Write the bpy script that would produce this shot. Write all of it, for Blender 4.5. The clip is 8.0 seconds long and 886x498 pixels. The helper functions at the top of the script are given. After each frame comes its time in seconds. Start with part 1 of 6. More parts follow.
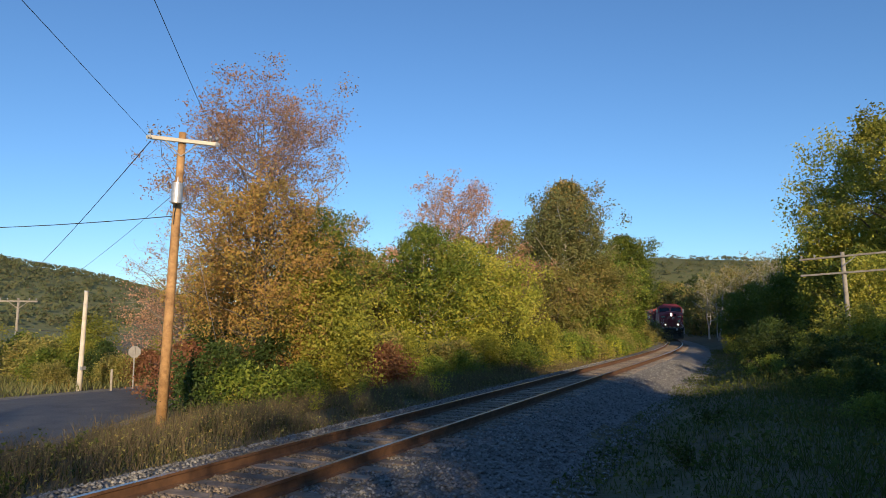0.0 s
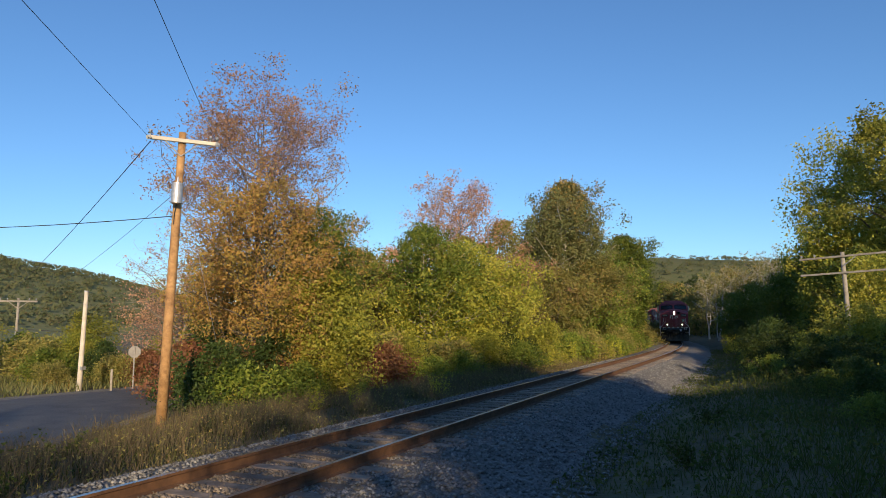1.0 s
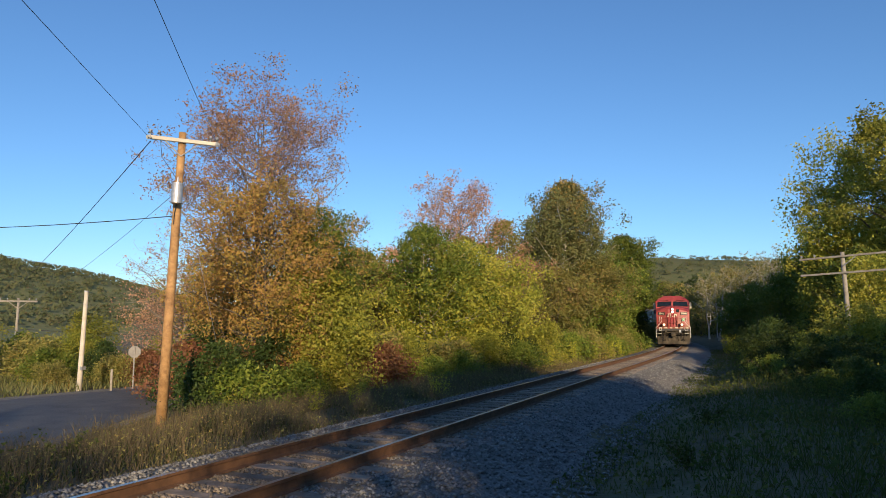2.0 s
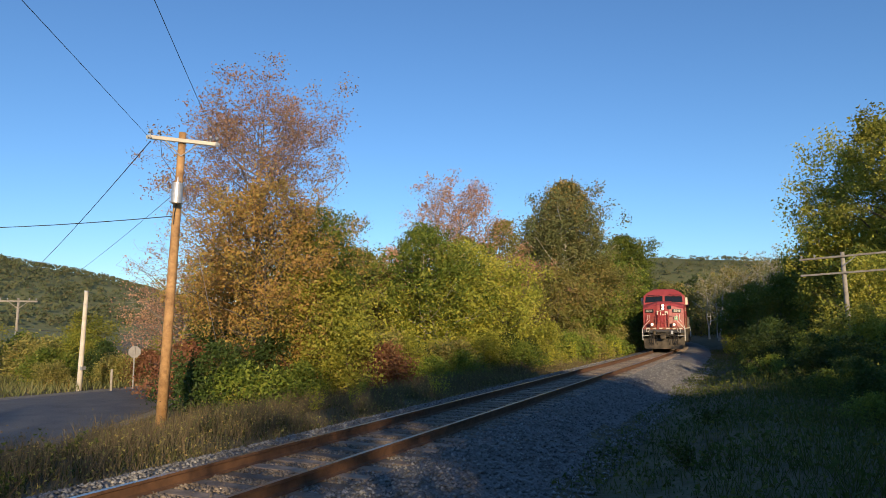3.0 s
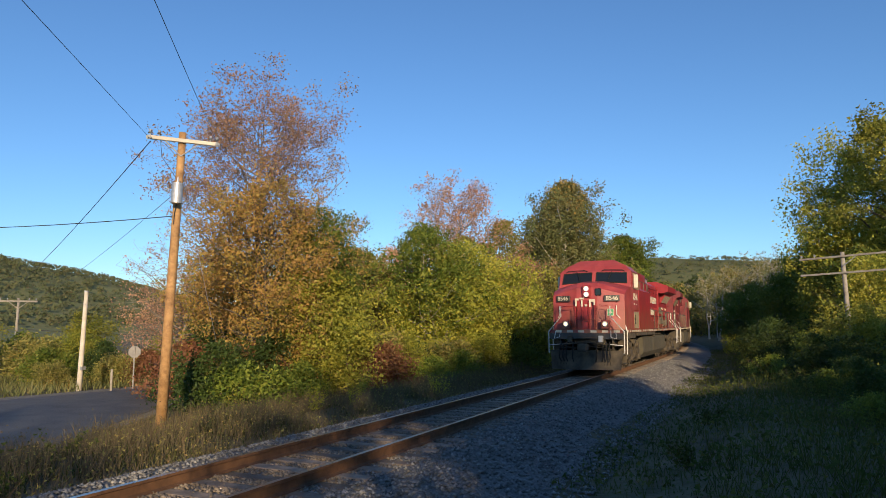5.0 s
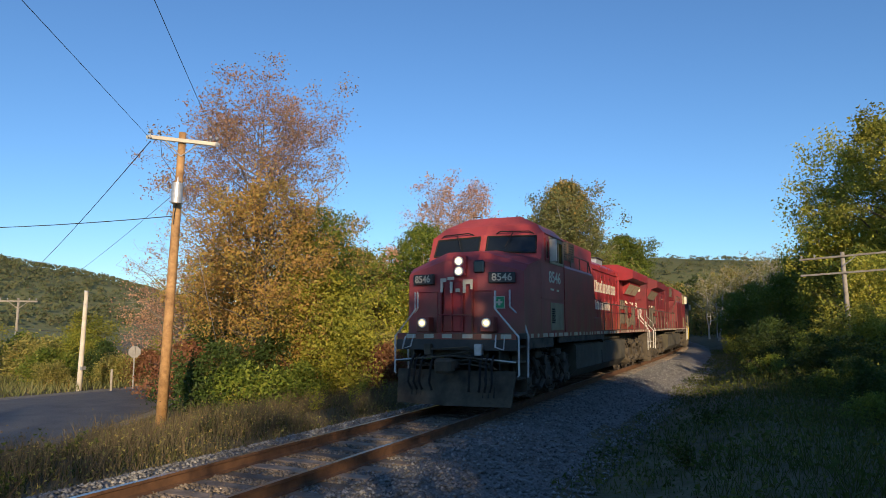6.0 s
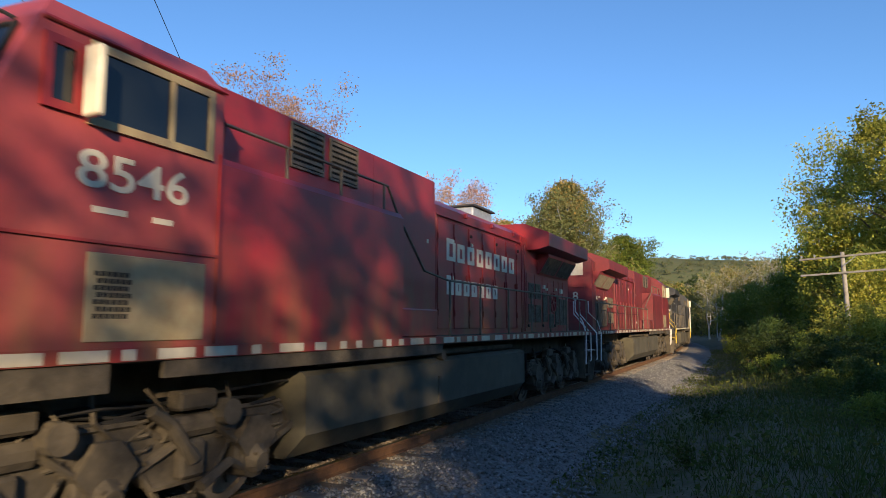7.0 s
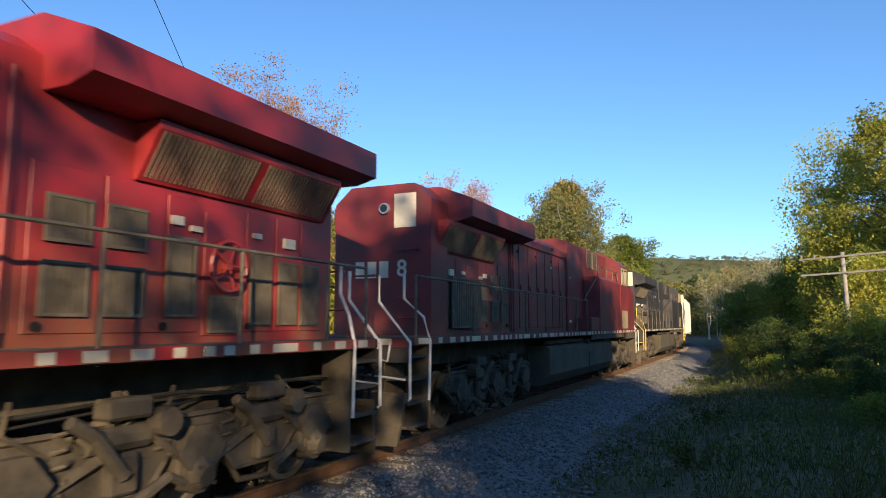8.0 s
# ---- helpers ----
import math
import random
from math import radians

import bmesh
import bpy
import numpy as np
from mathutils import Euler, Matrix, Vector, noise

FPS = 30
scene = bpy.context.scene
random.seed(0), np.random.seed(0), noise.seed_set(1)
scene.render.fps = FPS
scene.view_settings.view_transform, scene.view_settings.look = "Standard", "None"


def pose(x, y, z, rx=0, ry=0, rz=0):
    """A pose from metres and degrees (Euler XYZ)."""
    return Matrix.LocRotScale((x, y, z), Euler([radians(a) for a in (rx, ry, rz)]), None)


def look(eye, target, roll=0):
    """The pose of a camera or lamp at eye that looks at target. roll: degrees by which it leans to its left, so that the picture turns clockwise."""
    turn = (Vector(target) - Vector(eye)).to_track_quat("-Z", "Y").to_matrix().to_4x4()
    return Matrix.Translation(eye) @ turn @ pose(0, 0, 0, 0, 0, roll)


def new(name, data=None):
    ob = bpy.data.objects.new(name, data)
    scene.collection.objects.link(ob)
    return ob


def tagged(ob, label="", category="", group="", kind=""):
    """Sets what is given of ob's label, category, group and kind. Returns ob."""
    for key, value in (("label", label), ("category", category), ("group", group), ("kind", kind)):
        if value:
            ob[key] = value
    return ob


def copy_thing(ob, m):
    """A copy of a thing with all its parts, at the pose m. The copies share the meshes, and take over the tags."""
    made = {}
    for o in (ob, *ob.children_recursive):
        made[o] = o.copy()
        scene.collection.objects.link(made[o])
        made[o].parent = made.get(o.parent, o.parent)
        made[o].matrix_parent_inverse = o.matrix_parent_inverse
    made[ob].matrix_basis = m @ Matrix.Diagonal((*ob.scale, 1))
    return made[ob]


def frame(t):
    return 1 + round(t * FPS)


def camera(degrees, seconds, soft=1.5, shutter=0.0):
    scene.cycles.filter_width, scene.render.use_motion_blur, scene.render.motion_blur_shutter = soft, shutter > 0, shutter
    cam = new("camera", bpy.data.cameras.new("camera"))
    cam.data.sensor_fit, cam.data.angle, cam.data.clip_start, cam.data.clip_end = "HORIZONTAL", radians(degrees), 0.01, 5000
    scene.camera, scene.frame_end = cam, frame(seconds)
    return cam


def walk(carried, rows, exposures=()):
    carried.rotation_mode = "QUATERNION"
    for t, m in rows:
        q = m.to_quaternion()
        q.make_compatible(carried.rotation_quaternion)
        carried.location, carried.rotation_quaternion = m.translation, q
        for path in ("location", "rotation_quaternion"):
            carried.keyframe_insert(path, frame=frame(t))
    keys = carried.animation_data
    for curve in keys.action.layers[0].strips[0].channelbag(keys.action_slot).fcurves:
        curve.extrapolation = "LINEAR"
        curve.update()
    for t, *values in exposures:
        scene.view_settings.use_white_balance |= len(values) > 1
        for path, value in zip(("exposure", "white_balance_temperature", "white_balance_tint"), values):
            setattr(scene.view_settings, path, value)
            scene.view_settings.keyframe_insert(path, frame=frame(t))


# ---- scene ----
EYE = (0.0, 0.0, 1.87)
YAW, PITCH = 24.68, 6.45
cam = camera(66.66, 8.0, soft=0.7, shutter=0.12)
STAND = pose(*EYE, 90 + PITCH, 0, YAW)
walk(cam, [(0.0, STAND), (8.0, STAND)], exposures=[(0.0, 0.22), (5.6, 0.22), (6.6, 0.40), (7.2, 0.68), (8.0, 0.74)])

# ---- daylight: low evening sun behind the viewer ----
SUN_ELEV, SUN_TURN = 15.0, 33.0      # degrees; turn: the light runs this far left of +y
world = bpy.data.worlds.new("evening_sky")
scene.world = world
world.use_nodes = True
wn = world.node_tree.nodes
sky = wn.new("ShaderNodeTexSky")
sky.sky_type, sky.sun_disc = "NISHITA", False
sky.sun_elevation = radians(SUN_ELEV)
sky.sun_rotation = radians(180 - SUN_TURN)
sky.air_density, sky.dust_density, sky.ozone_density = 1.0, 0.0, 5.6
wn["Background"].inputs["Strength"].default_value = 0.14
world.node_tree.links.new(sky.outputs[0], wn["Background"].inputs["Color"])
sun_data = bpy.data.lights.new("sun", "SUN")
sun_data.energy, sun_data.angle, sun_data.color = 5.0, radians(0.6), (1.0, 0.76, 0.48)
sun = new("sun", sun_data)
UP_SUN = Vector((math.sin(radians(SUN_TURN)) * math.cos(radians(SUN_ELEV)), -math.cos(radians(SUN_TURN)) * math.cos(radians(SUN_ELEV)), math.sin(radians(SUN_ELEV))))
sun.matrix_world = look(UP_SUN * 100, (0, 0, 0))

# ---- materials ----
def ramp(nt, stops):
    r = nt.nodes.new("ShaderNodeValToRGB")
    el = r.color_ramp.elements
    while len(el) < len(stops):
        el.new(0.5)
    for e, (p, c) in zip(el, stops):
        e.position, e.color = p, (*c, 1)
    return r


def surface(name, c1, c2, scale=3.0, rough=0.7, metal=0.0, bump=0.3, bump_scale=40.0, rand=0.0, dirt=None, dirt_scale=1.2, dirt_amount=0.5, island=False, bump_dist=0.02, dust=None):
    """A procedural surface: two tones at one scale, dirt at another, fine relief."""
    m = bpy.data.materials.new(name)
    m.use_nodes = True
    nt = m.node_tree
    n, l = nt.nodes, nt.links
    b = n["Principled BSDF"]
    b.inputs["Roughness"].default_value, b.inputs["Metallic"].default_value = rough, metal
    tc = n.new("ShaderNodeTexCoord")
    t1 = n.new("ShaderNodeTexNoise")
    t1.inputs["Scale"].default_value, t1.inputs["Detail"].default_value = scale, 6
    l.new(tc.outputs["Object"], t1.inputs["Vector"])
    r1 = ramp(nt, [(0.3, c1), (0.7, c2)])
    l.new(t1.outputs["Fac"], r1.inputs[0])
    col = r1.outputs[0]
    if dirt:
        t2 = n.new("ShaderNodeTexNoise")
        t2.inputs["Scale"].default_value, t2.inputs["Detail"].default_value, t2.inputs["Roughness"].default_value = dirt_scale, 8, 0.7
        l.new(tc.outputs["Object"], t2.inputs["Vector"])
        r2 = ramp(nt, [(0.45, (0, 0, 0)), (0.75, (dirt_amount,) * 3)])
        l.new(t2.outputs["Fac"], r2.inputs[0])
        mx = n.new("ShaderNodeMixRGB")
        l.new(r2.outputs[0], mx.inputs[0]), l.new(col, mx.inputs[1])
        mx.inputs[2].default_value = (*dirt, 1)
        col = mx.outputs[0]
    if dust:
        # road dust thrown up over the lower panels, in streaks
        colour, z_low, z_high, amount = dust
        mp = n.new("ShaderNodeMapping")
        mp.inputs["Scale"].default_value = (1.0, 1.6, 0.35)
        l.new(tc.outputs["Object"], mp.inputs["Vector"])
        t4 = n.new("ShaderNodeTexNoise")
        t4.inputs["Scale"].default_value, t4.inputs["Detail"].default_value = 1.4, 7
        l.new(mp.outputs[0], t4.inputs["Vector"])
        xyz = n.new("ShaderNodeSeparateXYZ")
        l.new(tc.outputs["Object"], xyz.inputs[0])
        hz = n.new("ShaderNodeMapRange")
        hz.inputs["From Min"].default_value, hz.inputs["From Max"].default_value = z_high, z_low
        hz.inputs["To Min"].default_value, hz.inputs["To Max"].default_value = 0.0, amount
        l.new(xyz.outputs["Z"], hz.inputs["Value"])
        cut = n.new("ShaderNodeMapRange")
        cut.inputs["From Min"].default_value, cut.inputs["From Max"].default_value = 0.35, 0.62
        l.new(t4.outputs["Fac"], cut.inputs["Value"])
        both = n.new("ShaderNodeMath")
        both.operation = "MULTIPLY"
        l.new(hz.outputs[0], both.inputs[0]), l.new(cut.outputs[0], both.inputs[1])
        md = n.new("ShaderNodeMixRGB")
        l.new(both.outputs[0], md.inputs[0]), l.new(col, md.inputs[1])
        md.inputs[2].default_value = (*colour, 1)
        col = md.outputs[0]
    if rand:
        src = n.new("ShaderNodeNewGeometry").outputs["Random Per Island"] if island else n.new("ShaderNodeObjectInfo").outputs["Random"]
        mr = n.new("ShaderNodeMapRange")
        mr.inputs["To Min"].default_value, mr.inputs["To Max"].default_value = 1 - rand, 1 + rand
        l.new(src, mr.inputs["Value"])
        hv = n.new("ShaderNodeHueSaturation")
        l.new(mr.outputs[0], hv.inputs["Value"]), l.new(col, hv.inputs["Color"])
        col = hv.outputs[0]
    l.new(col, b.inputs["Base Color"])
    if bump:
        t3 = n.new("ShaderNodeTexNoise")
        t3.inputs["Scale"].default_value, t3.inputs["Detail"].default_value = bump_scale, 5
        l.new(tc.outputs["Object"], t3.inputs["Vector"])
        bp = n.new("ShaderNodeBump")
        bp.inputs["Strength"].default_value, bp.inputs["Distance"].default_value = bump, bump_dist
        l.new(t3.outputs["Fac"], bp.inputs["Height"]), l.new(bp.outputs[0], b.inputs["Normal"])
    return m


def foliage(name, stops, through_light=0.35, rough=0.55):
    """Leaves: each one takes its own tone out of the stops."""
    m = bpy.data.materials.new(name)
    m.use_nodes = True
    nt = m.node_tree
    n, l = nt.nodes, nt.links
    b = n["Principled BSDF"]
    b.inputs["Roughness"].default_value = rough
    b.inputs["Specular IOR Level"].default_value = 0.25
    stops = [(p, (c[0] * 1.18, c[1] * 1.11, c[2] * 1.15)) for p, c in stops]
    g = n.new("ShaderNodeNewGeometry")
    tc = n.new("ShaderNodeTexCoord")
    t = n.new("ShaderNodeTexNoise")
    t.inputs["Scale"].default_value, t.inputs["Detail"].default_value = 0.5, 3
    l.new(tc.outputs["Object"], t.inputs["Vector"])
    mix = n.new("ShaderNodeMath")
    mix.operation = "MULTIPLY_ADD"
    mix.inputs[1].default_value = 0.55
    sc = n.new("ShaderNodeMapRange")
    sc.inputs["From Min"].default_value, sc.inputs["From Max"].default_value = 0.3, 0.7
    sc.inputs["To Min"].default_value, sc.inputs["To Max"].default_value = 0.0, 0.45
    l.new(t.outputs["Fac"], sc.inputs["Value"])
    l.new(g.outputs["Random Per Island"], mix.inputs[0]), l.new(sc.outputs[0], mix.inputs[2])
    r = ramp(nt, stops)
    l.new(mix.outputs[0], r.inputs[0])
    tone = n.new("ShaderNodeMapRange")
    tone.inputs["To Min"].default_value, tone.inputs["To Max"].default_value = 0.72, 1.28
    l.new(n.new("ShaderNodeObjectInfo").outputs["Random"], tone.inputs["Value"])
    hv = n.new("ShaderNodeHueSaturation")
    l.new(tone.outputs[0], hv.inputs["Value"]), l.new(r.outputs[0], hv.inputs["Color"])
    l.new(hv.outputs[0], b.inputs["Base Color"])
    tr = n.new("ShaderNodeBsdfTranslucent")
    l.new(hv.outputs[0], tr.inputs["Color"])
    ms = n.new("ShaderNodeMixShader")
    ms.inputs[0].default_value = through_light
    l.new(b.outputs[0], ms.inputs[1]), l.new(tr.outputs[0], ms.inputs[2])
    l.new(ms.outputs[0], n["Material Output"].inputs["Surface"])
    return m


def glow(name, colour, strength):
    m = bpy.data.materials.new(name)
    m.use_nodes = True
    b = m.node_tree.nodes["Principled BSDF"]
    b.inputs["Base Color"].default_value = (*colour, 1)
    b.inputs["Emission Color"].default_value, b.inputs["Emission Strength"].default_value = (*colour, 1), strength
    return m


GROUND = surface("dry_soil_and_grass", (0.07, 0.06, 0.03), (0.16, 0.13, 0.07), 1.5, 0.95, bump=0.6, bump_scale=8, dirt=(0.05, 0.07, 0.02), dirt_scale=0.4, dirt_amount=0.8, bump_dist=0.08)
GRAVEL = surface("ballast_bed", (0.11, 0.108, 0.104), (0.26, 0.252, 0.24), 22, 0.9, bump=1.0, bump_scale=26, dirt=(0.10, 0.07, 0.045), dirt_scale=0.8, dirt_amount=0.6, bump_dist=0.05)
DUSTY_STONE = surface("dust_stained_ballast", (0.13, 0.105, 0.078), (0.27, 0.22, 0.165), 9, 0.92, bump=0.4, bump_scale=60, rand=0.4, island=True)
STONE = surface("ballast_stone", (0.12, 0.119, 0.115), (0.26, 0.255, 0.243), 9, 0.9, bump=0.4, bump_scale=60, rand=0.45, island=True)
ASPHALT = surface("worn_asphalt", (0.055, 0.056, 0.06), (0.10, 0.10, 0.10), 1.2, 0.7, bump=0.4, bump_scale=90, dirt=(0.12, 0.11, 0.095), dirt_scale=0.35, dirt_amount=0.6)
SHOULDER = surface("gravel_shoulder", (0.12, 0.115, 0.1), (0.24, 0.22, 0.19), 6, 0.95, bump=0.7, bump_scale=45)
RUST = surface("rusty_rail_side", (0.085, 0.042, 0.02), (0.17, 0.085, 0.04), 6, 0.8, bump=0.3, bump_scale=80)
STEEL = surface("worn_rail_head", (0.28, 0.27, 0.26), (0.42, 0.41, 0.4), 20, 0.3, 0.9, bump=0.05)
TIE = surface("weathered_tie_wood", (0.13, 0.10, 0.075), (0.27, 0.215, 0.165), 5, 0.9, bump=0.6, bump_scale=30, rand=0.4)
BARK = surface("grey_bark", (0.07, 0.055, 0.042), (0.17, 0.14, 0.11), 6, 0.95, bump=0.8, bump_scale=20)
MAPLE_BARK = surface("weathered_maple_bark", (0.15, 0.125, 0.105), (0.31, 0.265, 0.225), 6, 0.95, bump=0.6, bump_scale=20)
PALE_BARK = surface("pale_birch_bark", (0.36, 0.33, 0.28), (0.6, 0.56, 0.48), 5, 0.85, bump=0.4, bump_scale=20)
POLE_WOOD = surface("new_pole_wood", (0.34, 0.19, 0.075), (0.52, 0.31, 0.13), 4, 0.75, bump=0.5, bump_scale=25, dirt=(0.13, 0.06, 0.025), dirt_scale=4.5, dirt_amount=0.9)
GREY_WOOD = surface("weathered_grey_wood", (0.2, 0.18, 0.15), (0.36, 0.33, 0.28), 5, 0.9, bump=0.5, bump_scale=30)
PALE_WOOD = surface("bleached_pole_wood", (0.5, 0.46, 0.38), (0.66, 0.6, 0.5), 4, 0.85, bump=0.4, bump_scale=30)
GALV = surface("galvanised_steel", (0.42, 0.43, 0.44), (0.58, 0.59, 0.6), 8, 0.45, 0.6, bump=0.1)
CERAMIC = surface("grey_porcelain", (0.3, 0.32, 0.34), (0.42, 0.44, 0.46), 10, 0.25, bump=0.05)
WIRE = surface("dark_cable", (0.02, 0.02, 0.022), (0.04, 0.04, 0.045), 10, 0.6, bump=0)
YELLOW_PLASTIC = surface("yellow_guard", (0.6, 0.42, 0.03), (0.72, 0.52, 0.05), 4, 0.5, bump=0.1)
SIGN_BACK = surface("bare_sign_back", (0.16, 0.155, 0.15), (0.24, 0.23, 0.22), 6, 0.6, 0.2, bump=0.1)

ORANGE_LEAF = foliage("amber_and_olive_leaves", [(0.0, (0.16, 0.17, 0.04)), (0.25, (0.28, 0.24, 0.055)), (0.5, (0.42, 0.30, 0.075)), (0.72, (0.44, 0.26, 0.09)), (0.95, (0.36, 0.30, 0.085))])
PINK_LEAF = foliage("faded_russet_leaves", [(0.0, (0.30, 0.17, 0.11)), (0.4, (0.42, 0.25, 0.155)), (0.7, (0.48, 0.30, 0.17)), (0.95, (0.40, 0.30, 0.14))])
GREEN_LEAF = foliage("green_leaves", [(0.0, (0.061, 0.108, 0.020)), (0.4, (0.121, 0.182, 0.027)), (0.75, (0.216, 0.257, 0.041)), (0.95, (0.324, 0.270, 0.047))])
LIME_LEAF = foliage("yellow_green_leaves", [(0.0, (0.10, 0.14, 0.022)), (0.3, (0.20, 0.235, 0.034)), (0.6, (0.30, 0.31, 0.045)), (0.9, (0.39, 0.36, 0.06))])
OLIVE_LEAF = foliage("olive_leaves", [(0.0, (0.11, 0.135, 0.038)), (0.35, (0.19, 0.205, 0.055)), (0.65, (0.28, 0.255, 0.072)), (0.95, (0.35, 0.235, 0.085))])
SAGE_LEAF = foliage("grey_green_leaves", [(0.0, (0.085, 0.115, 0.042)), (0.4, (0.14, 0.165, 0.06)), (0.7, (0.19, 0.20, 0.075)), (0.95, (0.25, 0.2, 0.085))])
DARK_LEAF = foliage("dark_green_leaves", [(0.0, (0.02, 0.045, 0.012)), (0.5, (0.045, 0.08, 0.018)), (0.9, (0.08, 0.11, 0.025))])
RED_LEAF = foliage("russet_red_leaves", [(0.0, (0.13, 0.06, 0.035)), (0.5, (0.22, 0.105, 0.055)), (0.9, (0.26, 0.17, 0.065))])
DRY_GRASS = foliage("dry_grass", [(0.0, (0.09, 0.078, 0.044)), (0.4, (0.175, 0.14, 0.078)), (0.7, (0.155, 0.14, 0.066)), (0.95, (0.075, 0.105, 0.032))], 0.25, 0.8)
GREEN_WEED = foliage("green_weeds", [(0.0, (0.034, 0.058, 0.011)), (0.5, (0.068, 0.095, 0.019)), (0.9, (0.13, 0.135, 0.03))], 0.3, 0.7)
GOLD_WEED = foliage("goldenrod_plants", [(0.0, (0.189, 0.270, 0.027)), (0.5, (0.378, 0.405, 0.041)), (0.9, (0.567, 0.486, 0.054))], 0.35, 0.7)
# Hill woods: distance haze is mixed into the leaf tones, bluish and low in contrast.
HAZY_WOOD = foliage("hazy_distant_woodland", [(0.0, (0.07, 0.105, 0.05)), (0.4, (0.105, 0.135, 0.06)), (0.75, (0.14, 0.145, 0.068)), (0.95, (0.18, 0.14, 0.075))], 0.12, 0.9)

# ---- mesh helpers ----
def solid(name, verts, faces, material, parent=None, label="", smooth=False):
    me = bpy.data.meshes.new(name)
    me.from_pydata([tuple(v) for v in verts], [], [tuple(f) for f in faces])
    me.materials.append(material)
    if smooth:
        me.polygons.foreach_set("use_smooth", [True] * len(me.polygons))
    me.update()
    ob = new(name, me)
    if parent:
        ob.parent = parent
    if label:
        ob["label"] = label
    return ob


def part(name, bm, material, parent=None, label="", smooth=False):
    """Links a bmesh as one mesh object under a thing or a part."""
    me = bpy.data.meshes.new(name)
    bmesh.ops.recalc_face_normals(bm, faces=bm.faces[:])
    bm.to_mesh(me)
    bm.free()
    me.materials.append(material)
    if smooth:
        me.polygons.foreach_set("use_smooth", [True] * len(me.polygons))
    ob = new(name, me)
    if parent:
        ob.parent = parent
    if label:
        ob["label"] = label
    return ob


def box(bm, x0, x1, y0, y1, z0, z1, bevel=0.0, m=None):
    vs = [bm.verts.new((x, y, z)) for x in (x0, x1) for y in (y0, y1) for z in (z0, z1)]
    fs = [bm.faces.new([vs[i] for i in f]) for f in ((0, 1, 3, 2), (4, 6, 7, 5), (0, 4, 5, 1), (2, 3, 7, 6), (0, 2, 6, 4), (1, 5, 7, 3))]
    if bevel:
        es = list({e for f in fs for e in f.edges})
        out = bmesh.ops.bevel(bm, geom=es, offset=bevel, segments=1, profile=0.5, affect="EDGES")
        vs = list({v for f in out["faces"] for v in f.verts} | {v for v in vs if v.is_valid})
    if m is not None:
        for v in vs:
            v.co = m @ v.co
    return bm


def prism(bm, outline, y0, y1, skew=None):
    """The outline (x, z), pushed from y0 to y1; skew(x, z) adds to y0's end."""
    a = [bm.verts.new((x, y0 + (skew(x, z) if skew else 0), z)) for x, z in outline]
    b = [bm.verts.new((x, y1, z)) for x, z in outline]
    k = len(outline)
    bm.faces.new(a), bm.faces.new(b[::-1])
    for i in range(k):
        bm.faces.new((a[i], b[i], b[(i + 1) % k], a[(i + 1) % k]))
    return bm


def side_prism(bm, outline, x0, x1):
    """The outline (y, z), pushed from x0 to x1."""
    a = [bm.verts.new((x0, y, z)) for y, z in outline]
    b = [bm.verts.new((x1, y, z)) for y, z in outline]
    k = len(outline)
    bm.faces.new(a), bm.faces.new(b[::-1])
    for i in range(k):
        bm.faces.new((a[i], b[i], b[(i + 1) % k], a[(i + 1) % k]))
    return bm


def tube(bm, pts, r, n=6, r2=None):
    """A round bar along pts, from radius r to r2."""
    pts = [Vector(p) for p in pts]
    rings = []
    for i, p in enumerate(pts):
        d = (pts[min(i + 1, len(pts) - 1)] - pts[max(i - 1, 0)]).normalized()
        u = d.cross(Vector((0.3, 0.2, 1)) if abs(d.z) < 0.9 else Vector((1, 0.1, 0))).normalized()
        v = d.cross(u)
        rr = r if r2 is None else r + (r2 - r) * i / (len(pts) - 1)
        rings.append([bm.verts.new(p + (u * math.cos(2 * math.pi * k / n) + v * math.sin(2 * math.pi * k / n)) * rr) for k in range(n)])
    for a, b in zip(rings, rings[1:]):
        for k in range(n):
            bm.faces.new((a[k], a[(k + 1) % n], b[(k + 1) % n], b[k]))
    bm.faces.new(rings[0][::-1]), bm.faces.new(rings[-1])
    return bm


def thing(name, label, category, group="", m=None, kind=""):
    ob = new(name)
    ob.empty_display_size = 0.3
    tagged(ob, label, category, group, kind)
    if m is not None:
        ob.matrix_basis = m
    return ob


# ---- the line of the track: straight, then bending left ----
TRACK_X, BEND_AT, BEND_R = -6.1, 42.66, 327.9
GAUGE = 0.7525


def track(s, side=0.0, z=0.0):
    q = max(0.0, s - BEND_AT)
    a = q / BEND_R
    return Vector((TRACK_X - BEND_R * (1 - math.cos(a)) + side * math.cos(a), s - q + BEND_R * math.sin(a) + side * math.sin(a), z)), a


# ---- ground: one sheet to the horizon ----
def track_off(x, y):
    """How far (x, y) lies to the right of the track's middle."""
    if y < BEND_AT:
        return x - TRACK_X
    return math.hypot(x - (TRACK_X - BEND_R), y - BEND_AT) - BEND_R


def road_right(y):
    """The road's edge towards the railway: it flares out near the junction."""
    return float(np.interp(y, (-80, 0, 9.5, 12, 17, 20.8, 26, 90), (-10.8, -13.6, -14.7, -15.9, -18.7, -21.6, -22.4, -16.0)))


def road_left(y):
    return -26.2 + 0.12 * (y - 19)


def smooth_step(a, b, v):
    t = min(1.0, max(0.0, (v - a) / (b - a)))
    return t * t * (3 - 2 * t)


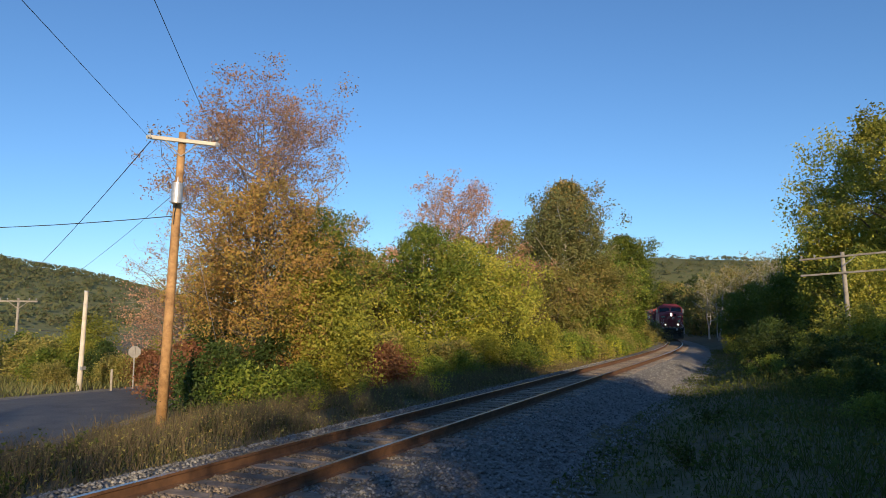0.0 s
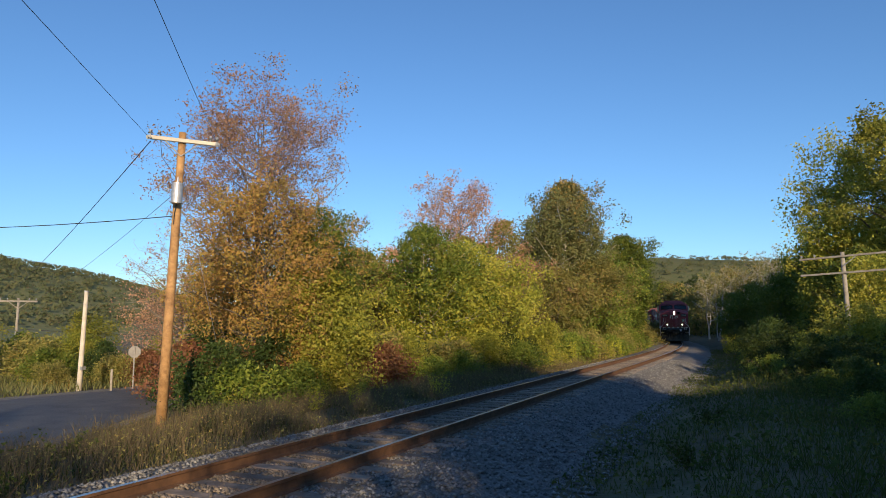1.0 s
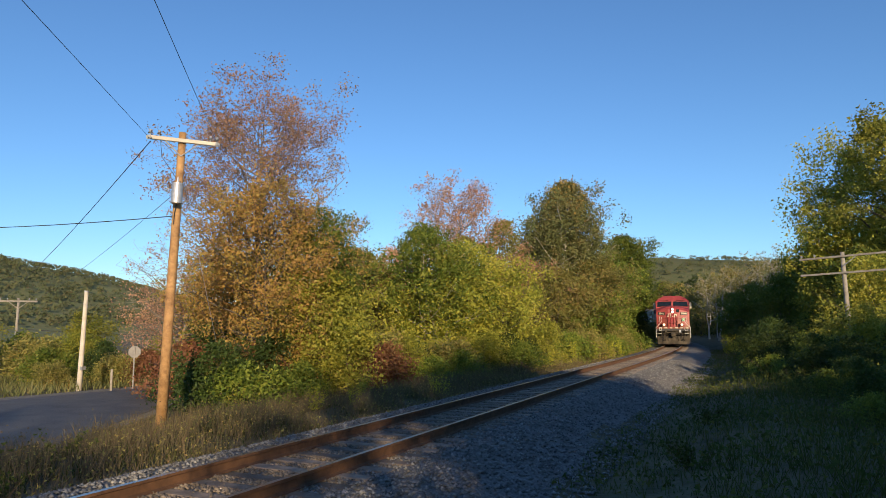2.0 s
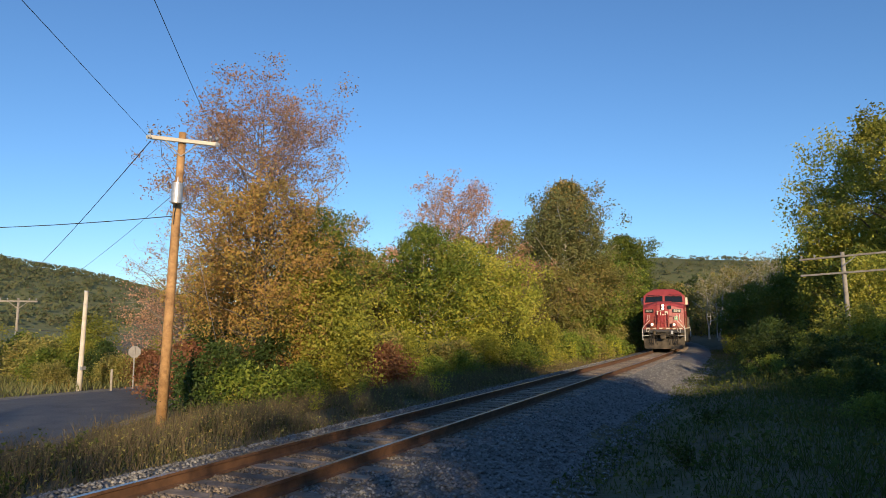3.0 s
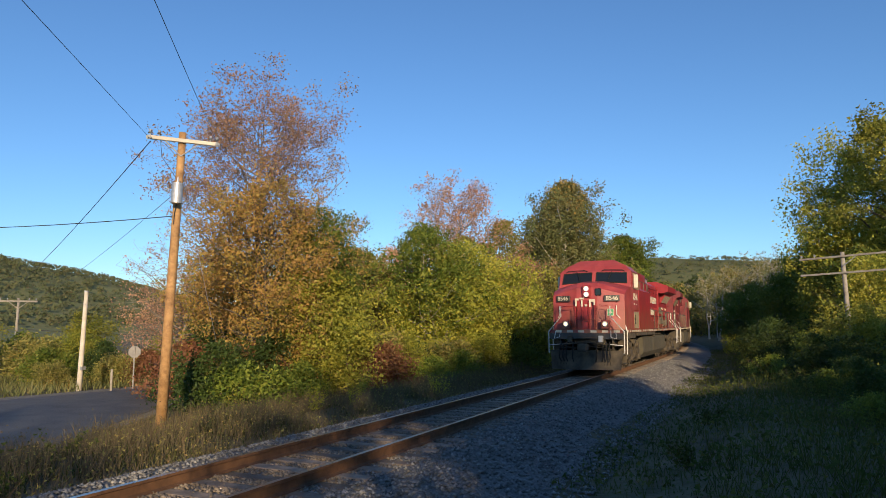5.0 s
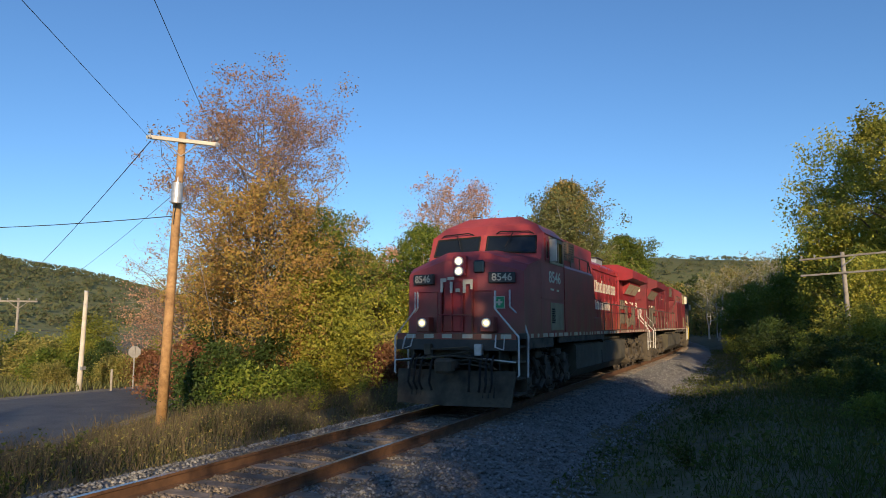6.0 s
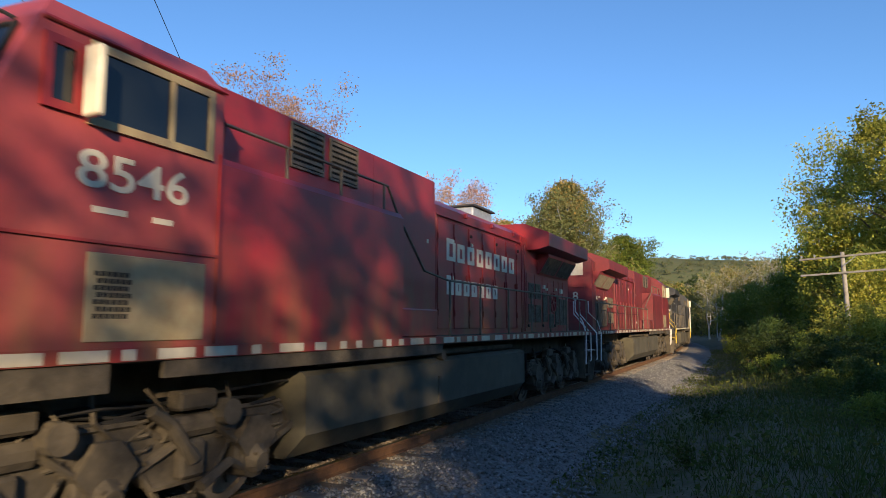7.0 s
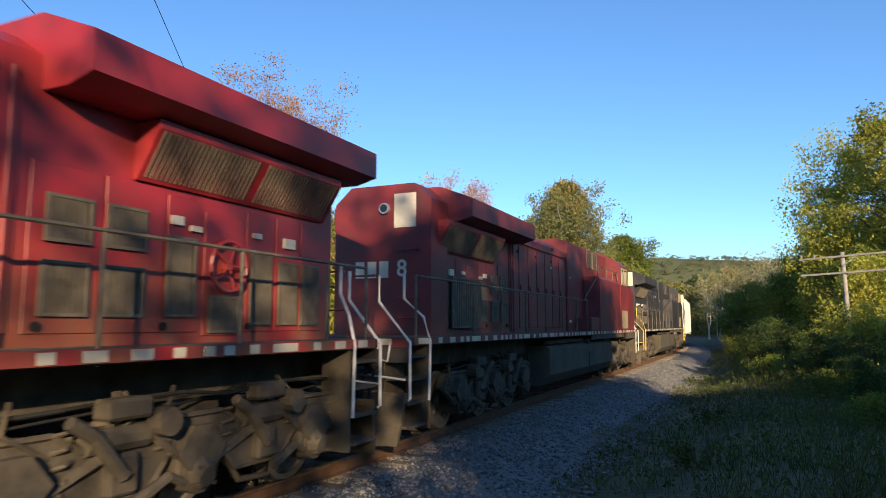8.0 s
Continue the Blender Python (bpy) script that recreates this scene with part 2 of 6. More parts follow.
def ground_z(x, y):
    o = track_off(x, y)
    far = smooth_step(60, 220, math.hypot(x, y))
    bumps = 0.10 * noise.noise((x * 0.35, y * 0.35, 0)) + 0.05 * noise.noise((x * 1.1, y * 1.1, 3))
    if -1.75 < o < 1.75:
        return -0.20
    if o <= -1.75:
        z = -0.20 - 0.42 * smooth_step(-1.75, -3.2, o) - 0.45 * smooth_step(-5.5, -8.5, o)
        w = smooth_step(-2.2, -4.0, o)
        if x < road_right(y):
            w *= smooth_step(1.4, 4.0, road_left(y) - x)
        else:
            w *= smooth_step(0.3, 2.5, x - road_right(y))
        return z + bumps * w - far * 3.0 * smooth_step(-8, -40, o)
    z = -0.20 - 0.36 * smooth_step(1.9, 3.4, o)
    z += 0.35 * smooth_step(3.8, 6.5, o) + 0.5 * smooth_step(12, 25, o)
    return z + bumps * smooth_step(2.4, 4.2, o)


def axis(stops):
    """Grid lines: (from, to, step), ever wider apart."""
    out = []
    for a, b, s in stops:
        out += list(np.arange(a, b, s))
    return out + [stops[-1][1]]


GX = axis([(-2500, -400, 300), (-400, -80, 40), (-80, -32, 4), (-32, -12, 1.0), (-12, 2, 0.28), (2, 30, 1.0), (30, 90, 6), (90, 400, 40), (400, 2500, 300)])
GY = axis([(-2500, -300, 300), (-300, -60, 30), (-60, -6, 3), (-6, 40, 0.6), (40, 110, 1.5), (110, 200, 6), (200, 500, 40), (500, 2500, 250)])
gv = [(x, y, ground_z(x, y)) for y in GY for x in GX]
nx = len(GX)
gf = [(j * nx + i, j * nx + i + 1, (j + 1) * nx + i + 1, (j + 1) * nx + i) for j in range(len(GY) - 1) for i in range(nx - 1)]
ground = tagged(solid("ground", gv, gf, GROUND, smooth=True), "rough verge of dry soil and grass beside the railway", "ground", kind="structure")
ground.data.materials.append(GRAVEL)
for p in ground.data.polygons:
    c = p.center
    if abs(c.y) < 300 and -2.6 + 0.25 * noise.noise((c.x, c.y, 7)) < track_off(c.x, c.y) < 3.3 + 0.7 * noise.noise((c.x * 0.4, c.y * 0.3, 9)):
        p.material_index = 1

# road
def strip(name, left, right, y0, y1, step, z, material, label, thick=0.12, crown=0.05):
    vs, fs = [], []
    ys = np.arange(y0, y1 + step, step)
    for y in ys:
        a, b = left(y), right(y)
        for x, dz in ((a, -thick), (a, 0), ((a + b) / 2, crown), (b, 0), (b, -thick)):
            vs.append((x, y, z + dz))
    for i in range(len(ys) - 1):
        for k in range(4):
            fs.append((i * 5 + k, i * 5 + k + 1, (i + 1) * 5 + k + 1, (i + 1) * 5 + k))
    return tagged(solid(name, vs, fs, material), label, "road", kind="structure")


strip("road", road_left, road_right, -80, 90, 1, -1.0, ASPHALT, "worn dark asphalt country road")
strip("road_shoulder", road_right, lambda y: road_right(y) + 0.5, -80, 90, 1, -1.02, SHOULDER, "pale gravel road shoulder", crown=0.0)
strip("road_shoulder", lambda y: road_left(y) - 1.2, road_left, -80, 90, 1, -1.02, SHOULDER, "pale gravel road shoulder", crown=0.0)

# ---- trees ----
def branch_mesh(lines, n=5):
    """Tapered limbs: each line is (points, radius at start, radius at end)."""
    V, F = [], []
    sides = n
    for pts, r0, r1 in lines:
        k = len(pts)
        n = sides if r0 > 0.05 else 3
        base = len(V)
        for i, p in enumerate(pts):
            d = pts[min(i + 1, k - 1)] - pts[max(i - 1, 0)]
            d = d / (np.linalg.norm(d) + 1e-9)
            u = np.cross(d, (0.31, 0.17, 0.93) if abs(d[2]) < 0.9 else (1, 0.1, 0))
            u /= np.linalg.norm(u)
            w = np.cross(d, u)
            r = r0 + (r1 - r0) * i / (k - 1)
            for q in range(n):
                a = 2 * math.pi * q / n
                V.append(p + (u * math.cos(a) + w * math.sin(a)) * r)
        for i in range(k - 1):
            for q in range(n):
                F.append((base + i * n + q, base + i * n + (q + 1) % n, base + (i + 1) * n + (q + 1) % n, base + (i + 1) * n + q))
    return V, F


def leaf_mesh(rng, spots, size, droop=0.3):
    """One pointed leaf or small clump at each spot."""
    k = len(spots)
    a = rng.normal(size=(k, 3))
    a[:, 2] *= 0.7
    a /= np.linalg.norm(a, axis=1)[:, None]
    b = np.cross(a, rng.normal(size=(k, 3)))
    b /= np.linalg.norm(b, axis=1)[:, None]
    s = size * rng.uniform(0.6, 1.35, (k, 1))
    v = np.empty((k, 3, 3))
    v[:, 0] = spots - a * s * 0.5 - b * s * 0.2
    v[:, 1] = spots + b * s * 0.5
    v[:, 2] = spots + a * s * 0.55 - np.array((0, 0, droop)) * s * 0.5
    return v.reshape(-1, 3), np.arange(3 * k).reshape(-1, 3)


def fast_mesh(name, v, f, material, parent):
    me = bpy.data.meshes.new(name)
    me.vertices.add(len(v))
    me.vertices.foreach_set("co", np.asarray(v, dtype=np.float32).ravel())
    k = f.shape[1]
    me.loops.add(f.size)
    me.loops.foreach_set("vertex_index", f.ravel().astype(np.int32))
    me.polygons.add(len(f))
    me.polygons.foreach_set("loop_start", np.arange(0, f.size, k, dtype=np.int32))
    me.polygons.foreach_set("loop_total", np.full(len(f), k, dtype=np.int32))
    me.materials.append(material)
    me.update(calc_edges=True)
    ob = new(name, me)
    if parent:
        ob.parent = parent
    return ob


def tree(seed, height, spread, bare, leaf, bark, leaves, leaf_size, shape, label, m, name="tree", trunk_r=None, limbs=26, top_leaf=None, thin_top=0.0, group="", stems=1, category="tree", lean=0.0, fine=True, full=None, top_at=0.42):
    """A trunk with limbs, boughs and twigs, and leaves along them. bare: the trunk's share without limbs; shape(u): the crown's width at u of its height."""
    rng = np.random.default_rng(seed)
    ob = thing(name, label, category, group, m)
    leaves, leaf_size = int(leaves * 1.5), leaf_size * 1.0
    full = (0.12 if fine else 0.42) if full is None else full
    R = trunk_r or height * 0.016
    lines, twigs = [], []
    for st in range(stems):
        az0 = rng.uniform(0, 6.28)
        off = np.array((math.cos(az0), math.sin(az0), 0)) * (0.25 * spread if stems > 1 else 0)
        h = height * (1 if st == 0 else rng.uniform(0.7, 0.95))
        k = 9
        tr = np.zeros((k, 3))
        tr[:, 2] = np.linspace(-0.25, h * 0.94, k)
        wob = np.cumsum(rng.normal(0, 0.018 * h, (k, 2)), axis=0) * 0.6
        tr[:, :2] = wob - wob[0] + off[:2] * np.linspace(0.3, 1.6, k)[:, None]
        tr[:, 0] += lean * np.linspace(0, 1, k) * h
        lines.append((tr, R / math.sqrt(stems), R * 0.12))
        for i in range(limbs // stems):
            u = (i + rng.uniform(0, 1)) / (limbs // stems)
            hh = (bare + (1 - bare) * u) * h * 0.93
            p0 = np.array([np.interp(hh, tr[:, 2], tr[:, c]) for c in (0, 1)] + [hh])
            az = i * 2.4 + rng.normal(0, 0.4)
            ln = spread * shape(u) * rng.uniform(0.75, 1.15)
            rise = rng.uniform(0.25, 0.6) + 0.7 * u
            q = np.linspace(0, 1, 6)[:, None]
            d = np.array((math.cos(az), math.sin(az), 0))
            limb = p0 + d * ln * q + np.array((0, 0, 1)) * ln * (rise * q ** 1.3)
            limb[:, :] += np.cumsum(rng.normal(0, 0.03 * ln, (6, 3)), axis=0) * (q > 0)
            r0 = R * (0.42 - 0.25 * u)
            lines.append((limb, r0, r0 * 0.15))
            for j in range(7):
                w = rng.uniform(0.25, 1.0)
                a0 = limb[0] + (limb[-1] - limb[0]) * w
                a0 = np.array([np.interp(w, q[:, 0], limb[:, c]) for c in range(3)])
                dd = d * rng.uniform(0.2, 1) + rng.normal(0, 0.75, 3) + np.array((0, 0, 0.35))
                dd /= np.linalg.norm(dd)
                bl = (0.28 + 0.16 * rng.uniform()) * ln * (1.25 - 0.55 * w) + 0.25
                q4 = np.linspace(0, 1, 4)[:, None]
                bough = a0 + dd * bl * q4 + np.cumsum(rng.normal(0, 0.06 * bl, (4, 3)), axis=0) * (q4 > 0)
                if fine or j < 2:
                    lines.append((bough, r0 * 0.28, r0 * 0.07))
                for t in range(4):
                    w2 = rng.uniform(0.3, 1)
                    b0 = a0 + (bough[-1] - a0) * w2
                    d2 = dd * 0.6 + rng.normal(0, 0.7, 3)
                    d2 /= np.linalg.norm(d2)
                    tw = np.array((b0, b0 + d2 * bl * 0.3, b0 + d2 * bl * 0.55 + np.array((0, 0, 0.05 * bl))))
                    twigs.append((tw, u))
                    if fine:
                        lines.append((tw, max(0.006, r0 * 0.09), 0.004))
    squash = height / max(float(t[2, 2]) for t, _ in twigs)
    for pts, _, _ in lines + ([] if fine else [(t, 0, 0) for t, _ in twigs]):
        pts[:, 2] *= squash
    V, F = branch_mesh(lines)
    fast_mesh("trunk", np.array(V), np.array(F), bark, ob)["label"] = "branching trunk and limbs"
    wts = np.array([max(0.05, 1 - thin_top * u) for _, u in twigs])
    pick = rng.choice(len(twigs), leaves, p=wts / wts.sum())
    T = np.array([t for t, _ in twigs])
    U = np.array([u for _, u in twigs])[pick]
    w = rng.uniform(0, 1.15, (leaves, 1))
    spots = T[pick, 0] + (T[pick, 2] - T[pick, 0]) * w + rng.normal(0, 0.10 + leaf_size * 0.55, (leaves, 3)) * (0.6 + spread * 0.17) * (1 if leaves > 5000 else 0.65)
    # part of the leaves fill the crown between the twigs, gathered in uneven clumps
    k = int(leaves * full)
    clumps = max(8, k // 26)
    h = rng.uniform(0, 1, clumps) ** 0.85
    az = rng.uniform(0, 6.28, clumps)
    swell = np.array([noise.noise((math.cos(q) * 1.6, math.sin(q) * 1.6, w * height / max(1.0, spread) * 1.5 + seed)) for q, w in zip(az, h)])
    rad = spread * np.array([shape(w) for w in h]) * (0.84 + 0.5 * swell) * rng.uniform(0, 1, clumps) ** 0.35
    rad *= np.clip((1.04 - h) * 4, 0, 1) ** 0.5
    axis_x = np.interp(bare + (1 - bare) * h, np.linspace(0, 1, 9), lines[0][0][:, 0])
    axis_y = np.interp(bare + (1 - bare) * h, np.linspace(0, 1, 9), lines[0][0][:, 1])
    heart = np.stack((axis_x + np.cos(az) * rad, axis_y + np.sin(az) * rad, height * (bare * 0.8 + (1 - bare * 0.8) * h)), 1)
    pick = rng.integers(0, clumps, k)
    h = h[pick]
    spots[:k] = heart[pick] + rng.normal(0, 1, (k, 3)) * (0.07 + 0.05 * spread * rng.uniform(0.6, 1.4, clumps)[pick])[:, None] * np.array((1, 1, 0.7))
    U[:k] = h
    if top_leaf:
        up = U + rng.normal(0, 0.12, leaves) > top_at
        v, f = leaf_mesh(rng, spots[~up], leaf_size)
        fast_mesh("crown", v, f, leaf, ob)
        v, f = leaf_mesh(rng, spots[up], leaf_size)
        fast_mesh("crown", v, f, top_leaf, ob)
    else:
        v, f = leaf_mesh(rng, spots, leaf_size)
        fast_mesh("crown", v, f, leaf, ob)
    return ob


def round_crown(u):
    return 0.25 + 0.8 * math.sin(math.pi * min(1, 0.12 + 0.80 * u)) ** 0.8


def tall_crown(u):
    return 0.35 + 0.65 * math.sin(math.pi * (0.15 + 0.72 * u))


def bush_crown(u):
    return 1.0 - 0.6 * u


def at(x, y, turn=0.0, sx=1.0, sz=None):
    return pose(x, y, ground_z(x, y) - 0.03, 0, 0, turn) @ Matrix.Diagonal((sx, sx, sz or sx, 1))



def maple_crown(u):
    return 0.5 + 0.5 * math.sin(math.pi * (0.1 + 0.78 * u))


# the group round the tall maple
tree(11, 15.4, 3.9, 0.16, ORANGE_LEAF, MAPLE_BARK, 33000, 0.1, maple_crown, "tall maple with thinning russet autumn leaves", at(-19.9, 23.6), top_leaf=PINK_LEAF, thin_top=0.05, limbs=64, trunk_r=0.2, full=0.05)
tree(12, 9.0, 3.1, 0.1, ORANGE_LEAF, BARK, 21000, 0.11, round_crown, "maple with dense orange and yellow leaves", at(-18.3, 22.4), thin_top=0.2, limbs=34, full=0.25)
tree(13, 8.2, 2.3, 0.1, GREEN_LEAF, BARK, 13464, 0.127, round_crown, "young green tree among shrubs", at(-17.8, 25.0), fine=False)
tree(21, 5.2, 2.2, 0.06, LIME_LEAF, BARK, 9792, 0.119, round_crown, "low yellow-green tree with dense leaves", at(-16.6, 24.2), stems=2, fine=False)
tree(14, 7.0, 2.8, 0.38, PINK_LEAF, MAPLE_BARK, 2300, 0.101, round_crown, "half-bare tree with russet leaves", at(-23.9, 23.4), thin_top=0.3, limbs=30)
tree(22, 5.6, 2.8, 0.36, PINK_LEAF, MAPLE_BARK, 4200, 0.094, round_crown, "low russet tree by the road", at(-27.3, 26.0), limbs=26)
tree(23, 6.2, 2.8, 0.05, OLIVE_LEAF, BARK, 11016, 0.134, round_crown, "olive green tree among low shrubs", at(-21.6, 25.4), stems=2, fine=False)
# the thicket further along
tree(24, 7.6, 2.3, 0.06, OLIVE_LEAF, BARK, 9792, 0.151, round_crown, "olive tree with a russet top", at(-23.3, 37.3), top_leaf=PINK_LEAF, thin_top=0.3, fine=False)
tree(25, 7.0, 2.3, 0.05, OLIVE_LEAF, BARK, 9792, 0.158, round_crown, "olive green tree in the thicket", at(-21.8, 38.5), stems=2, fine=False)
tree(26, 7.7, 2.4, 0.05, OLIVE_LEAF, BARK, 11016, 0.151, round_crown, "olive tree with russet tips", at(-19.6, 36.9), stems=2, top_leaf=PINK_LEAF, fine=False)
tree(15, 8.4, 2.9, 0.05, LIME_LEAF, PALE_BARK, 20808, 0.151, round_crown, "bushy yellow-green tree with pale stems", at(-16.4, 34.4), stems=3, limbs=36, top_leaf=GREEN_LEAF, fine=False)
tree(27, 7.6, 2.9, 0.04, LIME_LEAF, BARK, 18360, 0.151, round_crown, "bushy yellow-green thicket tree", at(-14.3, 37.8), stems=3, limbs=33, fine=False)
tree(16, 15.0, 3.5, 0.3, PINK_LEAF, MAPLE_BARK, 10404, 0.158, round_crown, "tall tree with a thin faded russet crown", at(-20.8, 48.0), thin_top=0.1, limbs=44)
tree(28, 11.9, 2.2, 0.1, OLIVE_LEAF, BARK, 9792, 0.174, tall_crown, "slim olive tree in the thicket", at(-18.7, 53.2), fine=False)
tree(29, 9.3, 2.6, 0.1, PINK_LEAF, MAPLE_BARK, 6732, 0.158, round_crown, "thin half-bare russet tree", at(-16.4, 51.8), limbs=28)
tree(17, 15.6, 4.1, 0.12, SAGE_LEAF, PALE_BARK, 44064, 0.19, round_crown, "tall olive tree with an orange-tinged top", at(-15.0, 59.6), limbs=44, fine=False, full=0.55, top_leaf=ORANGE_LEAF, top_at=1.02)
tree(30, 8.2, 3.0, 0.04, GREEN_LEAF, BARK, 15912, 0.174, round_crown, "full olive-green tree by the track", at(-12.6, 56.2), stems=2, top_leaf=OLIVE_LEAF, fine=False)
tree(31, 7.0, 2.4, 0.04, OLIVE_LEAF, BARK, 11016, 0.166, round_crown, "olive green tree in the thicket", at(-13.6, 48.6), stems=2, fine=False)
tree(18, 12.0, 3.3, 0.03, GREEN_LEAF, BARK, 29376, 0.198, round_crown, "full green tree beside the railway bend", at(-13.2, 73.5), limbs=36, fine=False)
tree(32, 10.8, 2.6, 0.05, GREEN_LEAF, BARK, 17136, 0.213, round_crown, "full green tree beside the railway bend", at(-14.2, 81.5), fine=False)
tree(45, 13.2, 3.7, 0.06, SAGE_LEAF, BARK, 14000, 0.23, round_crown, "olive tree behind the tall one", at(-17.0, 63.0), limbs=34, fine=False)
tree(46, 9.6, 3.0, 0.04, GREEN_LEAF, BARK, 12000, 0.22, round_crown, "full green tree beside the railway bend", at(-12.9, 66.0), fine=False)
tree(47, 9.2, 3.0, 0.05, OLIVE_LEAF, BARK, 11000, 0.2, round_crown, "olive green tree in the thicket", at(-18.6, 45.0), fine=False)
tree(48, 7.2, 2.6, 0.04, OLIVE_LEAF, BARK, 10000, 0.17, round_crown, "olive green tree in the thicket", at(-20.6, 32.5), fine=False)
# across the line
tree(19, 17.2, 6.0, 0.05, LIME_LEAF, BARK, 39657, 0.2, round_crown, "large yellow-green tree beyond the pole line", at(9.8, 58.5), limbs=42, fine=False)
tree(33, 12.6, 2.8, 0.05, LIME_LEAF, BARK, 9000, 0.206, tall_crown, "slim olive tree beside the telegraph pole", at(5.3, 58.5), fine=False)
tree(34, 16.8, 4.9, 0.05, LIME_LEAF, BARK, 29743, 0.227, round_crown, "large olive tree with dense leaves", at(12.0, 53.7), limbs=36, fine=False)
tree(35, 5.4, 2.3, 0.03, LIME_LEAF, BARK, 11016, 0.127, round_crown, "bright yellow-green shrubby tree", at(5.7, 37.0), stems=3, fine=False)
fill = tree(36, 6.6, 2.6, 0.03, GREEN_LEAF, BARK, 9180, 0.174, round_crown, "green bushy tree beside the railway", at(2.6, 68.0), stems=2, group="thicket trees", fine=False)
for x, y, k in ((0.6, 76.5, 0.95), (-1.4, 82.0, 0.85), (5.4, 60.0, 0.9), (7.6, 54.0, 1.1), (7.4, 49.5, 1.0), (1.6, 90.0, 1.0), (5.0, 82.0, 1.3), (10.5, 72, 1.9), (6.6, 75, 1.5)):
    copy_thing(fill, at(x, y, x * 70 + y * 33, k))
# birches by the bend: pale stems, few leaves
birch = tree(37, 10.6, 2.4, 0.35, OLIVE_LEAF, PALE_BARK, 1000, 0.2, tall_crown, "half-bare birch with pale stems", at(-6.2, 108.0), limbs=18, group="birches", stems=2, trunk_r=0.16)
for x, y, k in ((-4.4, 98.5, 1.0), (-2.7, 101, 0.96), (-0.1, 93, 1.1), (1.9, 89, 1.05), (3.6, 85, 1.08), (0.9, 99, 1.0), (-1.5, 95, 0.9)):
    copy_thing(birch, at(x, y, x * 50 + y * 21, k))
# woods that close the view beyond the bend and behind the thicket
wood = tree(38, 12.0, 4.6, 0.04, OLIVE_LEAF, BARK, 3600, 0.5, round_crown, "woodland tree in olive autumn green", at(-18.9, 165.0), limbs=30, group="woodland trees", fine=False)
wood_dark = tree(39, 12.5, 4.4, 0.04, DARK_LEAF, BARK, 3600, 0.5, tall_crown, "dark green tree of the woodland", at(-10.0, 150.0), limbs=30, group="woodland trees", fine=False)
rngw = np.random.default_rng(8)
for i, (x, y) in enumerate(((-22, 172), (-15, 160), (-12, 171), (-7, 158), (-4, 148), (-1, 162), (2, 140), (4, 128), (6, 116), (7, 104), (9, 95), (11, 84), (-8, 178), (3, 175), (10, 150),
                            (-40, 185), (-33, 180), (-46, 176), (-26, 190), (-9, 132), (-4, 122), (-52, 168), (-62, 160), (-38, 120), (-34, 96), (-30, 78), (-28, 62), (-33, 52), (-27, 46), (-36, 66), (-40, 84), (-47, 100), (-24, 88), (-31, 40))):
    copy_thing(wood if i % 3 else wood_dark, at(x, y, float(rngw.uniform(0, 360)), float(rngw.uniform(0.75, 1.0)) * (0.62 if y < 100 and x < -20 else 1)))
# trees behind and to the right of the viewer, which shade the line
shade = tree(40, 10.5, 3.4, 0.06, GREEN_LEAF, BARK, 4500, 0.4, round_crown, "leafy green tree beside the access track", at(17.0, 11.0, 0, 0.8), limbs=30, group="trees by the access track", fine=False)
for x, y, k in ((10.0, -3.0, 0.6), (12.5, 3.5, 0.6), (12.5, 22.0, 0.6), (12.5, 14.0, 0.58), (11.5, 8.5, 0.55), (13.2, -29.0, 1.28), (13.5, -8.0, 1.2), (13.8, -2.2, 0.95), (13.5, 28.5, 0.45), (19.0, 18.0, 0.7), (20.0, 26.0, 0.5), (24, 8, 0.75), (9.5, -38.0, 1.75), (11.0, -49.0, 1.8), (19.0, 3.0, 0.6),
                (16.2, -12.5, 1.6), (14.9, -9.0, 1.6), (8.4, -29.5, 1.45), (9.6, 1.0, 0.42), (9.0, 5.5, 0.45), (9.4, 10.0, 0.56), (9.6, 15.0, 0.62), (10.2, 19.5, 0.62), (10.6, 24.5, 0.6), (8.2, -2.5, 0.4), (14.5, 18.0, 0.62), (7.4, -8.5, 0.42)):
    copy_thing(shade, at(x, y, x * 40 + y * 27, k))
dapple = tree(41, 12.8, 3.9, 0.08, GREEN_LEAF, BARK, 9000, 0.3, round_crown, "open-crowned green tree beside the access track", at(12.8, -14.5), limbs=34, group="trees by the access track", fine=False, full=0.12)

# ---- shrubs ----
def shrub(seed, leaf, label, x, y, h=2.2, w=1.5, leaves=2600, size=0.112):
    return tree(seed, h, w, 0.02, leaf, BARK, leaves, size, bush_crown, label, at(x, y), name="shrub", stems=3, limbs=18, group="shrubs", category="shrub", trunk_r=0.05, fine=False)


sh = {"lime": shrub(51, LIME_LEAF, "bright yellow-green shrub with dense leaves", -15.6, 23.8, 3.3, 1.8, 4600),
      "green": shrub(52, GREEN_LEAF, "green leafy shrub by the verge", -15.6, 18.4, 1.75, 1.4, 3600),
      "dark": shrub(53, DARK_LEAF, "dark green shrub in dense leaf", -16.9, 17.4, 2.3, 1.5, 3600),
      "red": shrub(54, RED_LEAF, "russet red shrub in autumn leaf", -14.6, 25.0, 2.1, 1.5, 4200),
      "olive": shrub(55, OLIVE_LEAF, "olive shrub in autumn leaf", -13.7, 31.0, 2.2, 1.6, 3600)}
def bushes(kind_, spots):
    for x, y, k in spots:
        copy_thing(sh[kind_], at(x, y, x * 61 + y * 37, k))


